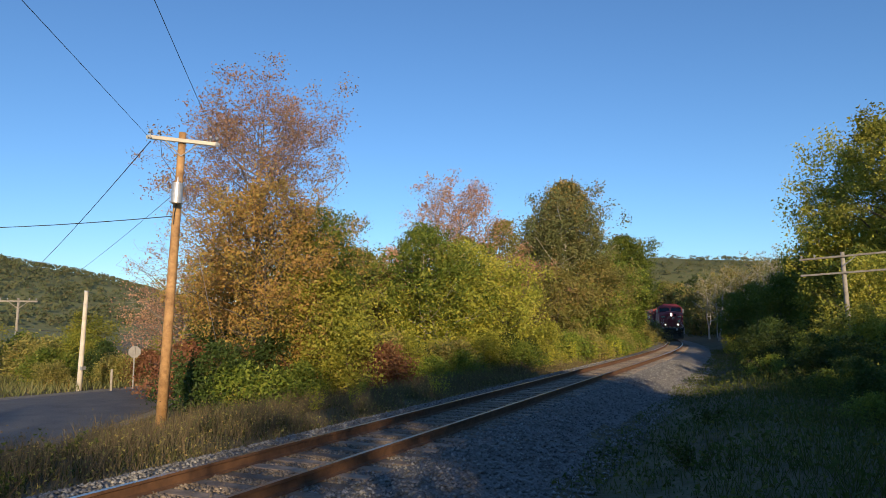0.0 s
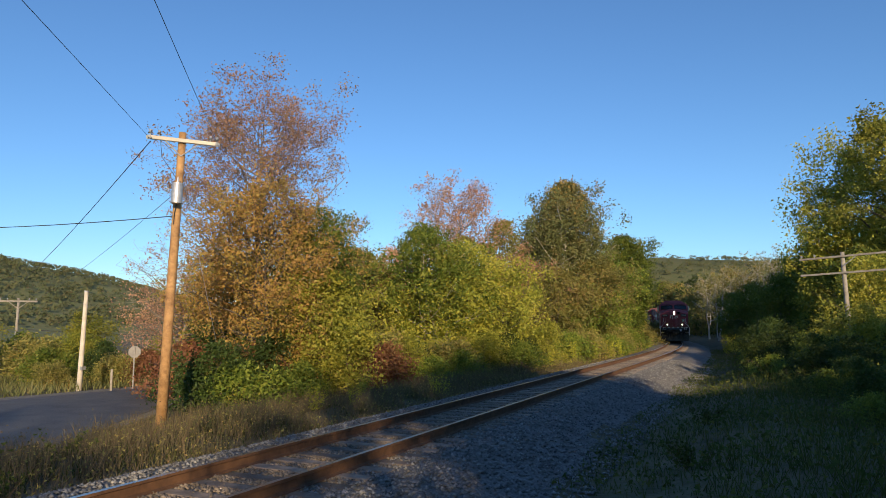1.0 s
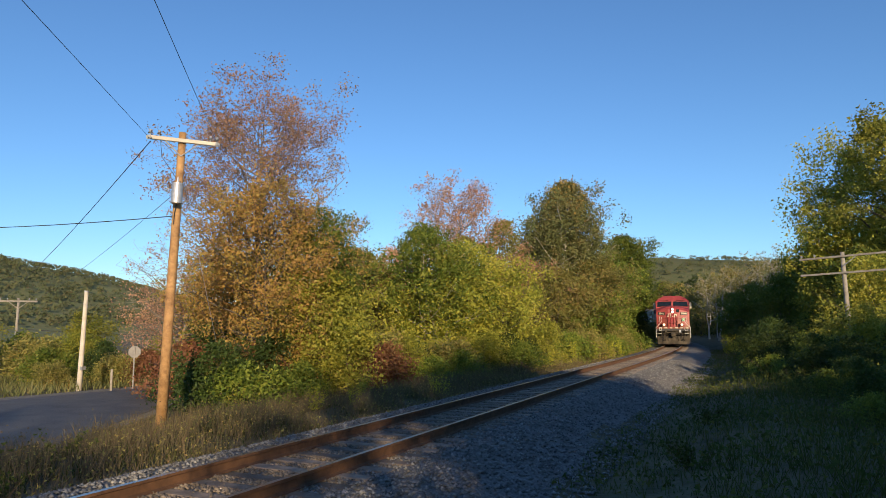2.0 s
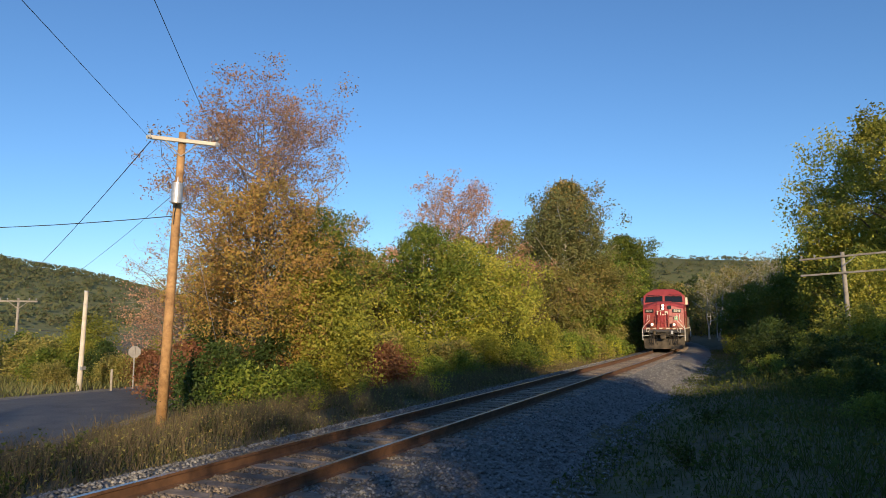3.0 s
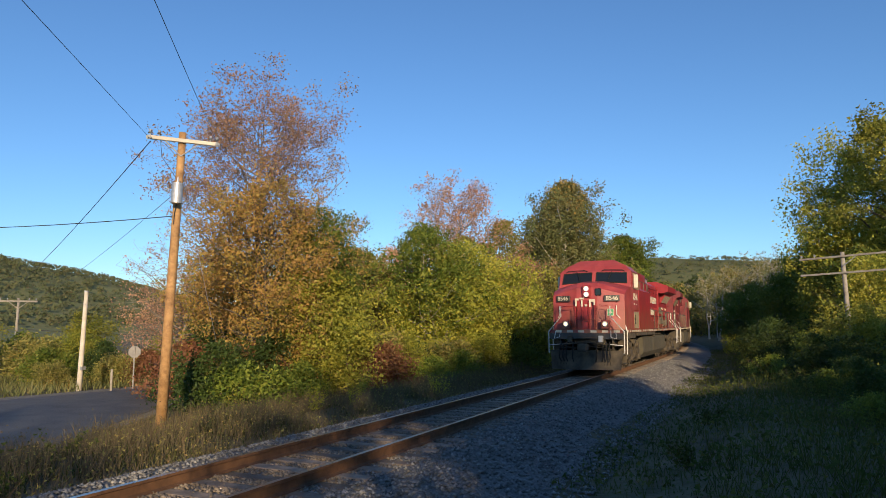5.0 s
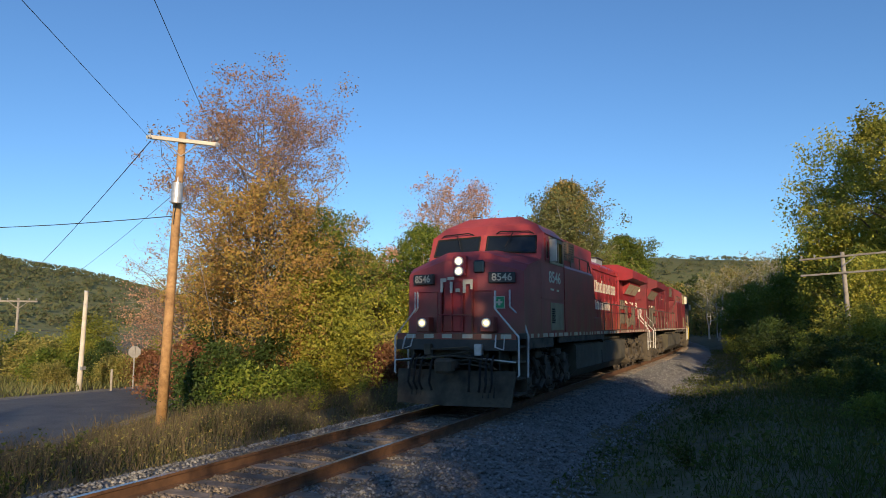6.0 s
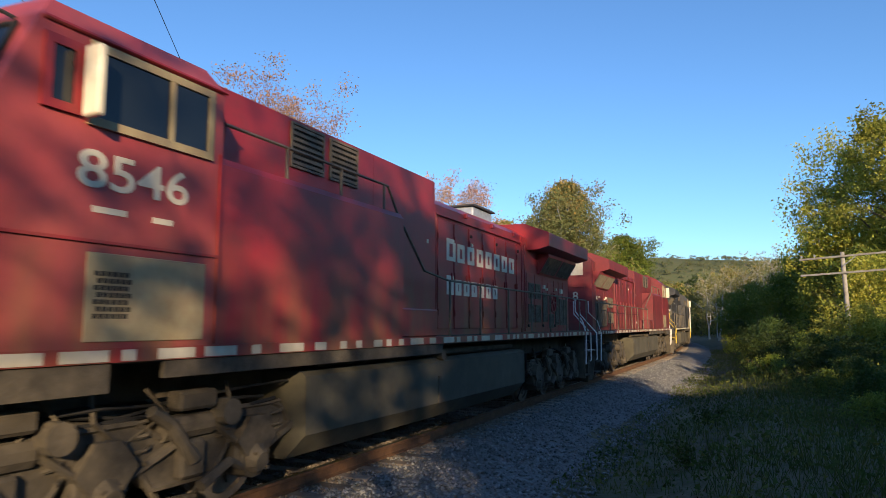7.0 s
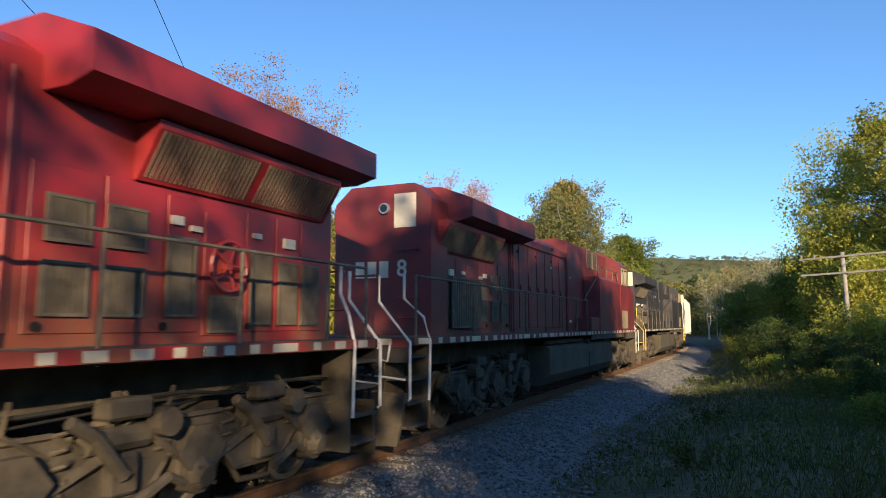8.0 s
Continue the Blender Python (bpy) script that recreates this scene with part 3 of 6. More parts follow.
bushes("lime", ((3.7, 31.2, 0.85), (5.0, 32.5, 0.9), (2.9, 35.5, 0.7), (-14.7, 27.6, 0.75), (-11.6, 39.0, 0.8), (-33.5, 25.5, 0.8), (-36.5, 21.0, 0.9), (-31.2, 29.5, 0.7), (-12.9, 33.2, 0.7), (-38.5, 30, 1.1), (5.0, 33.0, 0.7), (-40, 24, 1.0), (-43, 20, 1.1), (-37, 17.5, 0.9)))
bushes("green", ((-19.0, 20.6, 0.7), (-16.3, 21.4, 0.9), (-13.4, 27.5, 0.8), (-12.5, 30.2, 0.8), (-11.4, 34.5, 0.9), (-11.0, 44.0, 1.1), (-32.0, 23.0, 1.0), (-34.8, 19.2, 1.0), (-29.8, 26.5, 0.9), (3.6, 46.0, 1.1), (6.4, 30.0, 1.1), (5.2, 36.0, 1.2), (2.6, 52.0, 1.1), (-36, 27, 1.3), (-33, 33, 1.5), (-41, 28, 1.4), (-9.8, 52, 1.0), (-10.2, 62, 1.2), (6.0, 27.5, 1.2)))
bushes("dark", ((-18.0, 18.4, 0.6), (-17.6, 21.0, 1.1), (-14.9, 30.4, 0.9), (-12.2, 36.2, 0.9), (-20.4, 21.4, 0.75), (4.2, 41.0, 1.2), (1.8, 58.0, 1.2), (5.6, 31.5, 1.1), (-0.6, 66.0, 1.0), (-30.5, 24.6, 0.9), (-0.8, 74, 1.1), (7.0, 24, 1.0), (5.8, 28, 0.8), (-20.6, 22.2, 1.3)))
bushes("red", ((-15.2, 27.0, 0.8), (-17.2, 22.6, 0.8), (-28.6, 25.4, 0.8), (-20.8, 21.0, 1.1), (-18.7, 21.6, 1.0), (-22.5, 23.0, 1.0), (-10.9, 48.0, 0.8)))
bushes("olive", ((-12.6, 40.5, 1.0), (-10.6, 46.5, 1.0), (-10.4, 56.0, 1.1), (-16.2, 27.6, 1.2), (-35.0, 23.5, 1.1), (-28.8, 23.8, 0.7), (-11.6, 66.5, 1.2), (2.2, 62.0, 1.2), (-14.2, 29.2, 0.8), (-39, 20, 1.2), (-30.5, 21.8, 0.6), (-33, 17, 0.7), (-11.2, 76, 1.3), (-12, 88, 1.3)))

# the shaded growth between the line and the telegraph pole
bushes("dark", ((2.6, 20.0, 0.55), (1.6, 25.5, 0.6), (3.2, 27.0, 0.75), (0.4, 33.0, 0.7), (2.4, 30.5, 0.75), (1.2, 38.5, 0.9), (0.0, 43.5, 0.8), (0.8, 49.0, 1.1)))
bushes("green", ((2.2, 16.6, 0.4), (3.0, 23.4, 0.65), (0.6, 29.0, 0.55), (1.9, 22.4, 0.45), (0.4, 36.0, 0.7), (3.0, 33.2, 0.9), (-0.2, 54.5, 1.0), (3.4, 18.4, 0.6)))

# ---- grasses and weeds: uncountable ----
def blades(name, seed, count, spot, height, width, material, label, lean=0.35):
    rng = np.random.default_rng(seed)
    base = np.array([spot(rng) for _ in range(count)])
    a = rng.uniform(0, 6.28, count)
    h = rng.uniform(*height, count) * base[:, 3]
    side = np.stack((np.cos(a), np.sin(a), np.zeros(count)), 1) * (width * rng.uniform(0.6, 1.5, count))[:, None]
    bend = np.stack((rng.normal(0, lean, count), rng.normal(0, lean, count), np.ones(count)), 1) * h[:, None]
    b = base[:, :3]
    v = np.empty((count, 4, 3))
    v[:, 0], v[:, 1] = b - side * 0.6, b + side * 0.6
    v[:, 2], v[:, 3] = b + bend * 0.6 + side * 0.8, b + bend
    f = np.arange(4 * count).reshape(-1, 4)
    return tagged(fast_mesh(name, v.reshape(-1, 3), f, material, None), label, "grass", kind="stuff")


def on_ground(x, y, k):
    return (x, y, ground_z(x, y) - 0.03, k)


def verge_spot(rng):
    while True:
        s = 2 + 62 * rng.uniform() ** 1.3
        o = -2.3 - 8.5 * rng.uniform() ** 1.2
        x, y = TRACK_X + o, s
        if y > BEND_AT:
            x = track(s, o)[0].x
        if x < road_right(y) + 0.25:
            continue
        n = noise.noise((x * 0.5, y * 0.5, 2)) + 0.5 * noise.noise((x * 1.7, y * 1.7, 5))
        near = min(1.0, max(0.15, (-o - 2.2) / 1.6))
        if rng.uniform() < 0.75 + n:
            return on_ground(x, y, near * (0.75 + 0.6 * n))


def weed_spot(rng):
    while True:
        y = 4 + 66 * rng.uniform() ** 1.4
        o = 3.2 + 12 * rng.uniform() ** 1.1
        x = track(y, o)[0].x
        n = noise.noise((x * 0.4, y * 0.4, 12)) + 0.5 * noise.noise((x * 1.5, y * 1.5, 15))
        if math.hypot(x, y) > 3.5 and rng.uniform() < 0.6 + n + (o - 3.2) * 0.3:
            return on_ground(x, y, min(1.0, 0.25 + (o - 3.2) * 0.22) * (0.8 + 0.6 * n))


def far_verge_spot(rng):
    y = rng.uniform(6, 34)
    x = road_left(y) - 1.0 - rng.uniform(0, 9)
    return on_ground(x, y, rng.uniform(0.5, 1.2))


blades("dry_grass", 61, 66000, verge_spot, (0.22, 0.82), 0.0075, DRY_GRASS, "tall dry grass on the verge")
blades("verge_weeds", 62, 24000, verge_spot, (0.15, 0.4), 0.014, GREEN_WEED, "green weeds among the dry grass")
blades("weeds", 63, 45000, weed_spot, (0.2, 0.65), 0.009, GREEN_WEED, "green weeds and grass in shade")
blades("roadside_grass", 64, 9000, far_verge_spot, (0.2, 0.6), 0.03, SAGE_LEAF, "green and straw grass beyond the road")


def leafy(name, seed, count, spot, height, size, material, label):
    """Low broad-leaved growth."""
    rng = np.random.default_rng(seed)
    b = np.array([spot(rng) for _ in range(count)])
    p = b[:, :3].copy()
    p[:, 2] += rng.uniform(0.0, height, count) ** 1.0 * b[:, 3]
    v, f = leaf_mesh(rng, p, size)
    return tagged(fast_mesh(name, v, f, material, None), label, "weeds", kind="stuff")


leafy("verge_herbs", 65, 30000, verge_spot, 0.5, 0.055, OLIVE_LEAF, "small olive herbs in the verge")
leafy("verge_seed_heads", 66, 12000, verge_spot, 0.95, 0.04, DRY_GRASS, "dry seed heads in the verge")
leafy("low_herbs", 67, 42000, weed_spot, 0.6, 0.075, GREEN_WEED, "broad-leaved green weeds in shade")


def weed_plant(seed, material, label, m, h=1.0):
    """A tall leafy stalk cluster."""
    rng = np.random.default_rng(seed)
    ob = thing("tall_weed", label, "plant", "tall weeds", m)
    lines, spots = [], []
    for k in range(9):
        d = rng.normal(0, 0.16, 2)
        top = np.array((d[0] * 2.2, d[1] * 2.2, h * rng.uniform(0.7, 1.1)))
        st = np.array([np.array((d[0] * 0.4, d[1] * 0.4, -0.05)) * (1 - q) + top * q for q in (0, 0.35, 0.7, 1.0)])
        lines.append((st, 0.008, 0.003))
        for q in rng.uniform(0.25, 1.0, 46):
            spots.append(st[0] * (1 - q) + top * q + rng.normal(0, 0.055 * (1.3 - 0.5 * q), 3))
    V, F = branch_mesh(lines, 4)
    fast_mesh("stalk_cluster", np.array(V), np.array(F), BARK, ob)["kind"] = "stuff"
    v, f = leaf_mesh(rng, np.array(spots), 0.09)
    fast_mesh("leaves", v, f, material, ob)
    return ob


gold = weed_plant(71, GOLD_WEED, "goldenrod clump in yellow-green leaf", at(-9.7, 44.5), 1.5)
weed = weed_plant(72, GREEN_WEED, "leafy green clump of weeds", at(-11.6, 6.6), 0.6)
for x, y, k in ((-10.3, 42.6, 1.0), (-9.2, 46.6, 0.95), (-9.4, 48.8, 1.0), (-10.6, 40.4, 0.9), (-9.9, 50.8, 1.0), (-10.9, 38.4, 0.8), (-9.0, 51.2, 0.8), (-2.0, 57.5, 0.9), (-1.4, 56.0, 1.0), (-1.8, 59.4, 1.1), (-1.0, 58.0, 0.9), (-10.0, 21.5, 0.55), (-10.6, 22.4, 0.5), (-12.4, 20.2, 0.6), (-11.6, 16.4, 0.55), (-11.0, 17.5, 0.5)):
    copy_thing(gold, at(x, y, x * 77 + y * 31, k))
rngp = np.random.default_rng(9)
for i in range(34):
    y = 8 + 32 * rngp.uniform() ** 1.3
    o = 4.6 + 7.5 * rngp.uniform()
    x = TRACK_X + o
    if y > 10:
        copy_thing(weed if i % 5 else gold, at(x, y, x * 77 + y * 31, float(rngp.uniform(0.7, 1.4)) * (0.6 if i % 5 == 0 else 1)))
for x, y, k in ((-12.8, 7.3, 1.0), (-11.9, 8.9, 0.8), (-9.9, 6.4, 0.7), (-13.4, 8.2, 0.8)):
    copy_thing(weed, at(x, y, x * 77, k))

# ---- wooded hills on the horizon ----
def hill(label, peaks, x0, x1, y0, y1, seed, count):
    rng = np.random.default_rng(seed)

    def top(x, y):
        z = -6.0
        for px, py, h, sx, sy in peaks:
            z += h * math.exp(-((x - px) / sx) ** 2 / 2 - ((y - py) / sy) ** 2 / 2)
        return z + 3.0 * noise.noise((x * 0.02, y * 0.02, seed))

    n = 40
    vs = [(x, y, top(x, y)) for y in np.linspace(y0, y1, n) for x in np.linspace(x0, x1, n)]
    fs = [(j * n + i, j * n + i + 1, (j + 1) * n + i + 1, (j + 1) * n + i) for j in range(n - 1) for i in range(n - 1)]
    tagged(solid("hill", vs, fs, HAZY_WOOD, smooth=True), label, "hill", kind="structure")
    spots = []
    while len(spots) < count:
        x, y = rng.uniform(x0, x1), rng.uniform(y0, y1)
        z = top(x, y)
        if z < 0:
            continue
        r = rng.uniform(1.5, 3.4)
        d = rng.normal(size=(24, 3))
        d /= np.linalg.norm(d, axis=1)[:, None]
        d[:, 2] = np.abs(d[:, 2]) * 0.8
        spots += list(np.array((x, y, z + 1.5)) + d * r)
    v, f = leaf_mesh(rng, np.array(spots), 1.35)
    tagged(fast_mesh("hill_woods", v, f, HAZY_WOOD, None), "distant autumn woodland on the hill", "woods", kind="stuff")


hill("wooded hill beyond the road", [(-455, 225, 52, 80, 150), (-300, 380, 8, 90, 110)], -640, -150, 60, 520, 81, 110000)
hill("wooded ridge beyond the railway bend", [(60, 620, 45, 220, 90), (-190, 640, 38, 160, 90)], -420, 330, 440, 760, 82, 80000)

# ---- railway track ----
rt = thing("railway_track", "rusty rails on weathered wooden ties", "railway track", kind="structure")
RAIL_END = 190.0
for side, lab in ((-GAUGE, "rail"), (GAUGE, "rail")):
    prof = [(-0.037, 0.0), (0.037, 0.0), (0.037, -0.035), (0.009, -0.05), (0.009, -0.145), (0.07, -0.165), (0.07, -0.176), (-0.07, -0.176), (-0.07, -0.165), (-0.009, -0.145), (-0.009, -0.05), (-0.037, -0.035)]
    vs, fs = [], []
    ss = list(np.arange(-40, 42, 4.0)) + list(np.arange(42, RAIL_END, 2.0))
    for s in ss:
        for x, z in prof:
            vs.append(track(s, side + x, z)[0])
    k = len(prof)
    for i in range(len(ss) - 1):
        for j in range(k):
            fs.append((i * k + j, (i + 1) * k + j, (i + 1) * k + (j + 1) % k, i * k + (j + 1) % k))
    r = solid("rail", vs, fs, RUST, rt)
    r.data.materials.append(STEEL)
    for p in r.data.polygons:
        if p.index % k == 0:
            p.material_index = 1

# loose ballast stones
def stones(name, rng, count, spot, label, material, size=(0.017, 0.042)):
    base = np.array(((1, 0, 0), (0, 1, 0), (-1, 0, 0), (0, -1, 0), (0.2, 0.1, 0.8), (0, 0, -0.6)))
    tri = np.array(((0, 1, 4), (1, 2, 4), (2, 3, 4), (3, 0, 4), (1, 0, 5), (2, 1, 5), (3, 2, 5), (0, 3, 5)))
    V, F = [], []
    for i in range(count):
        c = spot(rng)
        a = rng.uniform(0, 6.28)
        s = rng.uniform(*size) * (base * rng.uniform(0.65, 1.35, (6, 3)))
        ca, sa = math.cos(a), math.sin(a)
        s = s @ np.array(((ca, sa, 0), (-sa, ca, 0), (0, 0, 1)))
        V.append(s + c)
        F.append(tri + 6 * i)
    return tagged(fast_mesh(name, np.concatenate(V), np.concatenate(F), material, None), label, "gravel", kind="stuff")


def ballast_spot(rng, inner=False):
    s = 4.5 + 38 * rng.uniform() ** 1.7
    o = rng.uniform(-1.15, 1.15) if inner else rng.choice((-1, 1)) * rng.uniform(0.9, 3.9)
    o = max(o, -2.7 + 0.4 * rng.uniform())
    if abs(o) < 1.3 and 0.27 < s % 0.55 < 0.53 and rng.uniform() < 0.9:
        s += 0.27
    p, _ = track(s, o)
    return np.array((p.x, p.y, ground_z(p.x, p.y) + 0.015))


stones("ballast_stones", np.random.default_rng(3), 25000, ballast_spot, "loose grey crushed ballast stones", STONE)
stones("track_bed_stones", np.random.default_rng(13), 10000, lambda rng: ballast_spot(rng, True), "dust-stained ballast stones between the rails", DUSTY_STONE)

# ---- poles and wires ----
def utility_pole(x, y, zb, h, r0, r1, wood, label, lean=0.0, turn=0.0):
    ob = thing("utility_pole", label, "utility pole", m=pose(x, y, zb, 0, lean, turn))
    part("pole", tube(bmesh.new(), [(0, 0, -0.3), (0, 0, h * 0.33), (0, 0, h * 0.66), (0, 0, h)], r0, 14, r1), wood, ob, smooth=True)
    return ob


def insulator(ob, x, y, z, h=0.2):
    bm = bmesh.new()
    tube(bm, [(x, y, z), (x, y, z + h * 0.5)], 0.02, 6)
    for k in range(3):
        tube(bm, [(x, y, z + h * (0.35 + 0.2 * k)), (x, y, z + h * (0.5 + 0.2 * k))], 0.07 - 0.012 * k, 10, 0.03)
    part("insulator", bm, CERAMIC, ob)


PX, PY, PZ = -15.2, 14.2, -0.85
up = utility_pole(PX, PY, PZ, 8.35, 0.155, 0.105, POLE_WOOD, "new orange-brown wooden utility pole with a transformer", lean=1.6, turn=45.0)
bm = bmesh.new()
box(bm, -0.92, 1.02, -0.20, -0.10, 8.02, 8.13, 0.012)
part("crossarm", bm, PALE_WOOD, up, "pale grey crossarm")
bm = bmesh.new()
tube(bm, [(-0.45, -0.14, 8.02), (0, -0.1, 7.62)], 0.02, 5), tube(bm, [(0.45, -0.14, 8.02), (0, -0.1, 7.62)], 0.02, 5)
part("brace", bm, GALV, up)
for x in (-0.86, -0.62, 0.78, 0.95):
    insulator(up, x, -0.15, 8.13)
for x, d in ((-0.88, 1), (0.98, 1)):
    bm = bmesh.new()
    for k in range(4):
        tube(bm, [(x, -0.26 - 0.07 * k, 8.05 - 0.02 * k), (x, -0.31 - 0.07 * k, 8.04 - 0.02 * k)], 0.065, 10)
    tube(bm, [(x, -0.16, 8.07), (x, -0.6, 7.97)], 0.02, 6)
    part("strain_insulator", bm, CERAMIC, up)
tf = part("transformer", tube(bmesh.new(), [(-0.02, -0.36, 6.18), (-0.02, -0.36, 6.72)], 0.155, 18), GALV, up, "grey cylindrical pole transformer", smooth=False)
bm = bmesh.new()
tube(bm, [(-0.02, -0.36, 6.72), (-0.02, -0.36, 6.76)], 0.165, 18)
tube(bm, [(-0.02, -0.36, 6.76), (-0.02, -0.36, 6.95)], 0.04, 8, 0.02)
tube(bm, [(-0.24, -0.36, 6.55), (-0.30, -0.36, 6.6)], 0.03, 6)
part("lid", bm, GALV, tf)
for z in (6.3, 6.6):
    part("bracket", box(bmesh.new(), -0.06, 0.06, -0.2, -0.08, z - 0.03, z + 0.03), GALV, up)
part("drop_wire", tube(bmesh.new(), [(-0.6, -0.15, 8.2), (-0.5, -0.3, 7.5), (-0.1, -0.36, 6.95)], 0.008, 5), WIRE, up)
part("drop_wire", tube(bmesh.new(), [(-0.02, -0.2, 6.2), (-0.06, -0.14, 5.9), (-0.06, -0.14, 5.6)], 0.012, 5), WIRE, up)


def wire(a, b, sag, r, label, name="overhead_wire"):
    a, b = Vector(a), Vector(b)
    pts = [a.lerp(b, k / 24) - Vector((0, 0, sag * 4 * (k / 24) * (1 - k / 24))) for k in range(25)]
    return tagged(part(name, tube(bmesh.new(), pts, r, 5), WIRE, None), label, "wire", "overhead wires")


M_UP = up.matrix_basis
LEFT_TIP, RIGHT_TIP = M_UP @ Vector((-0.88, -0.5, 8.0)), M_UP @ Vector((0.98, -0.5, 8.0))
WAY = Vector((-0.625, 0.775, 0.078)) * 34
wire(LEFT_TIP, LEFT_TIP - WAY, 0.0, 0.006, "thin dark power line running off the pole")
wire(RIGHT_TIP, RIGHT_TIP - WAY, 0.0, 0.006, "thin dark power line running off the pole")
wire(M_UP @ Vector((-0.1, -0.05, 5.85)), (-52, 12, 8.3), 0.95, 0.014, "sagging dark service cable off the pole")
wire(M_UP @ Vector((-0.86, 0.1, 8.02)), (-51.2, 32.2, 3.85), 0.35, 0.013, "thin power line over the road")
wire(M_UP @ Vector((-0.05, 0.1, 6.6)), (-49.8, 33.8, 3.85), 0.3, 0.008, "thin power line over the road")
# guy wire with its yellow guard
gx, gy = -19.6, 20.6
gw = thing("guy_wire", "steel guy wire with a yellow plastic guard", "guy wire")
tip, foot = M_UP @ Vector((0, 0, 7.4)), Vector((gx + 1.6, gy - 0.6, ground_z(gx, gy) - 0.05))
part("cable", tube(bmesh.new(), [tip, foot], 0.008, 5), GALV, gw)
part("guard", tube(bmesh.new(), [foot, foot.lerp(tip, 0.16)], 0.035, 8), YELLOW_PLASTIC, gw, "yellow plastic guard")

wp = utility_pole(-27.4, 20.9, -1.1, 4.45, 0.12, 0.085, PALE_WOOD, "short bleached pole beside the road", lean=1.5)
part("cap", tube(bmesh.new(), [(0, 0, 4.45), (0, 0, 4.52)], 0.09, 8), GALV, wp)
part("tag", box(bmesh.new(), 0.08, 0.2, -0.1, 0.1, 1.0, 1.15), GALV, wp)
tp = utility_pole(-50.5, 33.0, -2.4, 6.3, 0.12, 0.09, GREY_WOOD, "old grey pole with a crossarm", turn=50)
part("crossarm", box(bmesh.new(), -1.25, 1.25, -0.13, -0.03, 6.0, 6.13), GREY_WOOD, tp)
bm = bmesh.new()
tube(bm, [(-0.6, -0.06, 6.0), (0, -0.06, 5.5)], 0.03, 5), tube(bm, [(0.6, -0.06, 6.0), (0, -0.06, 5.5)], 0.03, 5)
part("brace", bm, GREY_WOOD, tp)
for x in (-1.15, -0.7, 0.7, 1.15):
    insulator(tp, x, -0.08, 6.13)
wire((-50.5, 33, 1.6), (-8 - 20, 60, 1.2), 0.6, 0.02, "low dark cable along the shrubs")
wire((-50.5, 33, 1.6), (-75, 8, 1.6), 0.5, 0.02, "low dark cable along the shrubs")
# telegraph pole across the line
gp = utility_pole(3.75, 33.8, ground_z(3.75, 33.8), 5.25, 0.105, 0.085, GREY_WOOD, "weathered telegraph pole with two crossarms", lean=-1.5, turn=-24)
for z in (4.3, 5.02):
    part("crossarm", box(bmesh.new(), -1.75, 2.6, -0.135, -0.06, z, z + 0.085, 0.008), GREY_WOOD, gp)
for x in (-1.65, -1.1):
    insulator(gp, x, -0.1, 5.1, 0.16)
part("brace", tube(bmesh.new(), [(0.55, -0.1, 5.02), (0.0, -0.1, 4.62)], 0.02, 5), GALV, gp)

# stop sign seen from behind, and a marker post
sn = thing("stop_sign", "octagonal road sign seen from its bare metal back", "road sign", m=pose(-25.7, 22.3, -1.02, 0, 0, 40))
part("post", box(bmesh.new(), -0.03, 0.03, -0.02, 0.02, -0.2, 1.95), SIGN_BACK, sn)
bm = bmesh.new()
prism(bm, [(0.28 * math.cos(math.pi * (k + 0.5) / 4), 1.68 + 0.28 * math.sin(math.pi * (k + 0.5) / 4)) for k in range(8)], 0.022, 0.03)
part("plate", bm, SIGN_BACK, sn, "bare grey back of the plate")
mk = thing("marker_post", "short pale marker post by the road", "post", m=pose(-26.0, 21.4, -1.02, 0, 0, 30))
part("post", box(bmesh.new(), -0.05, 0.05, -0.02, 0.02, -0.2, 0.95, 0.01), GREY_WOOD, mk)

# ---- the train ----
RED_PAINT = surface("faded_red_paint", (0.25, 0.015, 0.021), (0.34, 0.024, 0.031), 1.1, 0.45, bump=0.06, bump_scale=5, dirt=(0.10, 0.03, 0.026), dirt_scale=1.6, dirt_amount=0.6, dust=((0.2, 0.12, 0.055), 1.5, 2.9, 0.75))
# Red paled in the colour to stand in for sun glare on nose and cab.
GLARE_RED = surface("glare_paled_red_paint", (0.29, 0.038, 0.042), (0.39, 0.068, 0.068), 1.3, 0.5, bump=0.06, bump_scale=5, dirt=(0.14, 0.04, 0.035), dirt_scale=2.2, dirt_amount=0.55, dust=((0.2, 0.12, 0.055), 1.5, 2.9, 0.75))
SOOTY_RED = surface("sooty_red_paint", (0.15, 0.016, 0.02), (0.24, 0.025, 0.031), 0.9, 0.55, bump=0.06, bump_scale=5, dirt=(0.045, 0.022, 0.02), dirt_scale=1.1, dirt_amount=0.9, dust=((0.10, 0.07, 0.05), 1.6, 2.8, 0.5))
GRIME = surface("oily_black_grime", (0.028, 0.023, 0.017), (0.095, 0.077, 0.052), 3.0, 0.88, bump=0.4, bump_scale=30, dirt=(0.15, 0.122, 0.085), dirt_scale=2.2, dirt_amount=0.7)
TANK_GREY = surface("dusty_tank_steel", (0.06, 0.054, 0.036), (0.11, 0.098, 0.066), 1.5, 0.85, bump=0.1, dirt=(0.04, 0.036, 0.03), dirt_scale=1.8, dirt_amount=0.7)
DUSTY_TAN = surface("dust_covered_tan_panel", (0.27, 0.22, 0.12), (0.38, 0.31, 0.18), 3, 0.7, bump=0.1, dirt=(0.2, 0.08, 0.05), dirt_scale=2, dirt_amount=0.6)
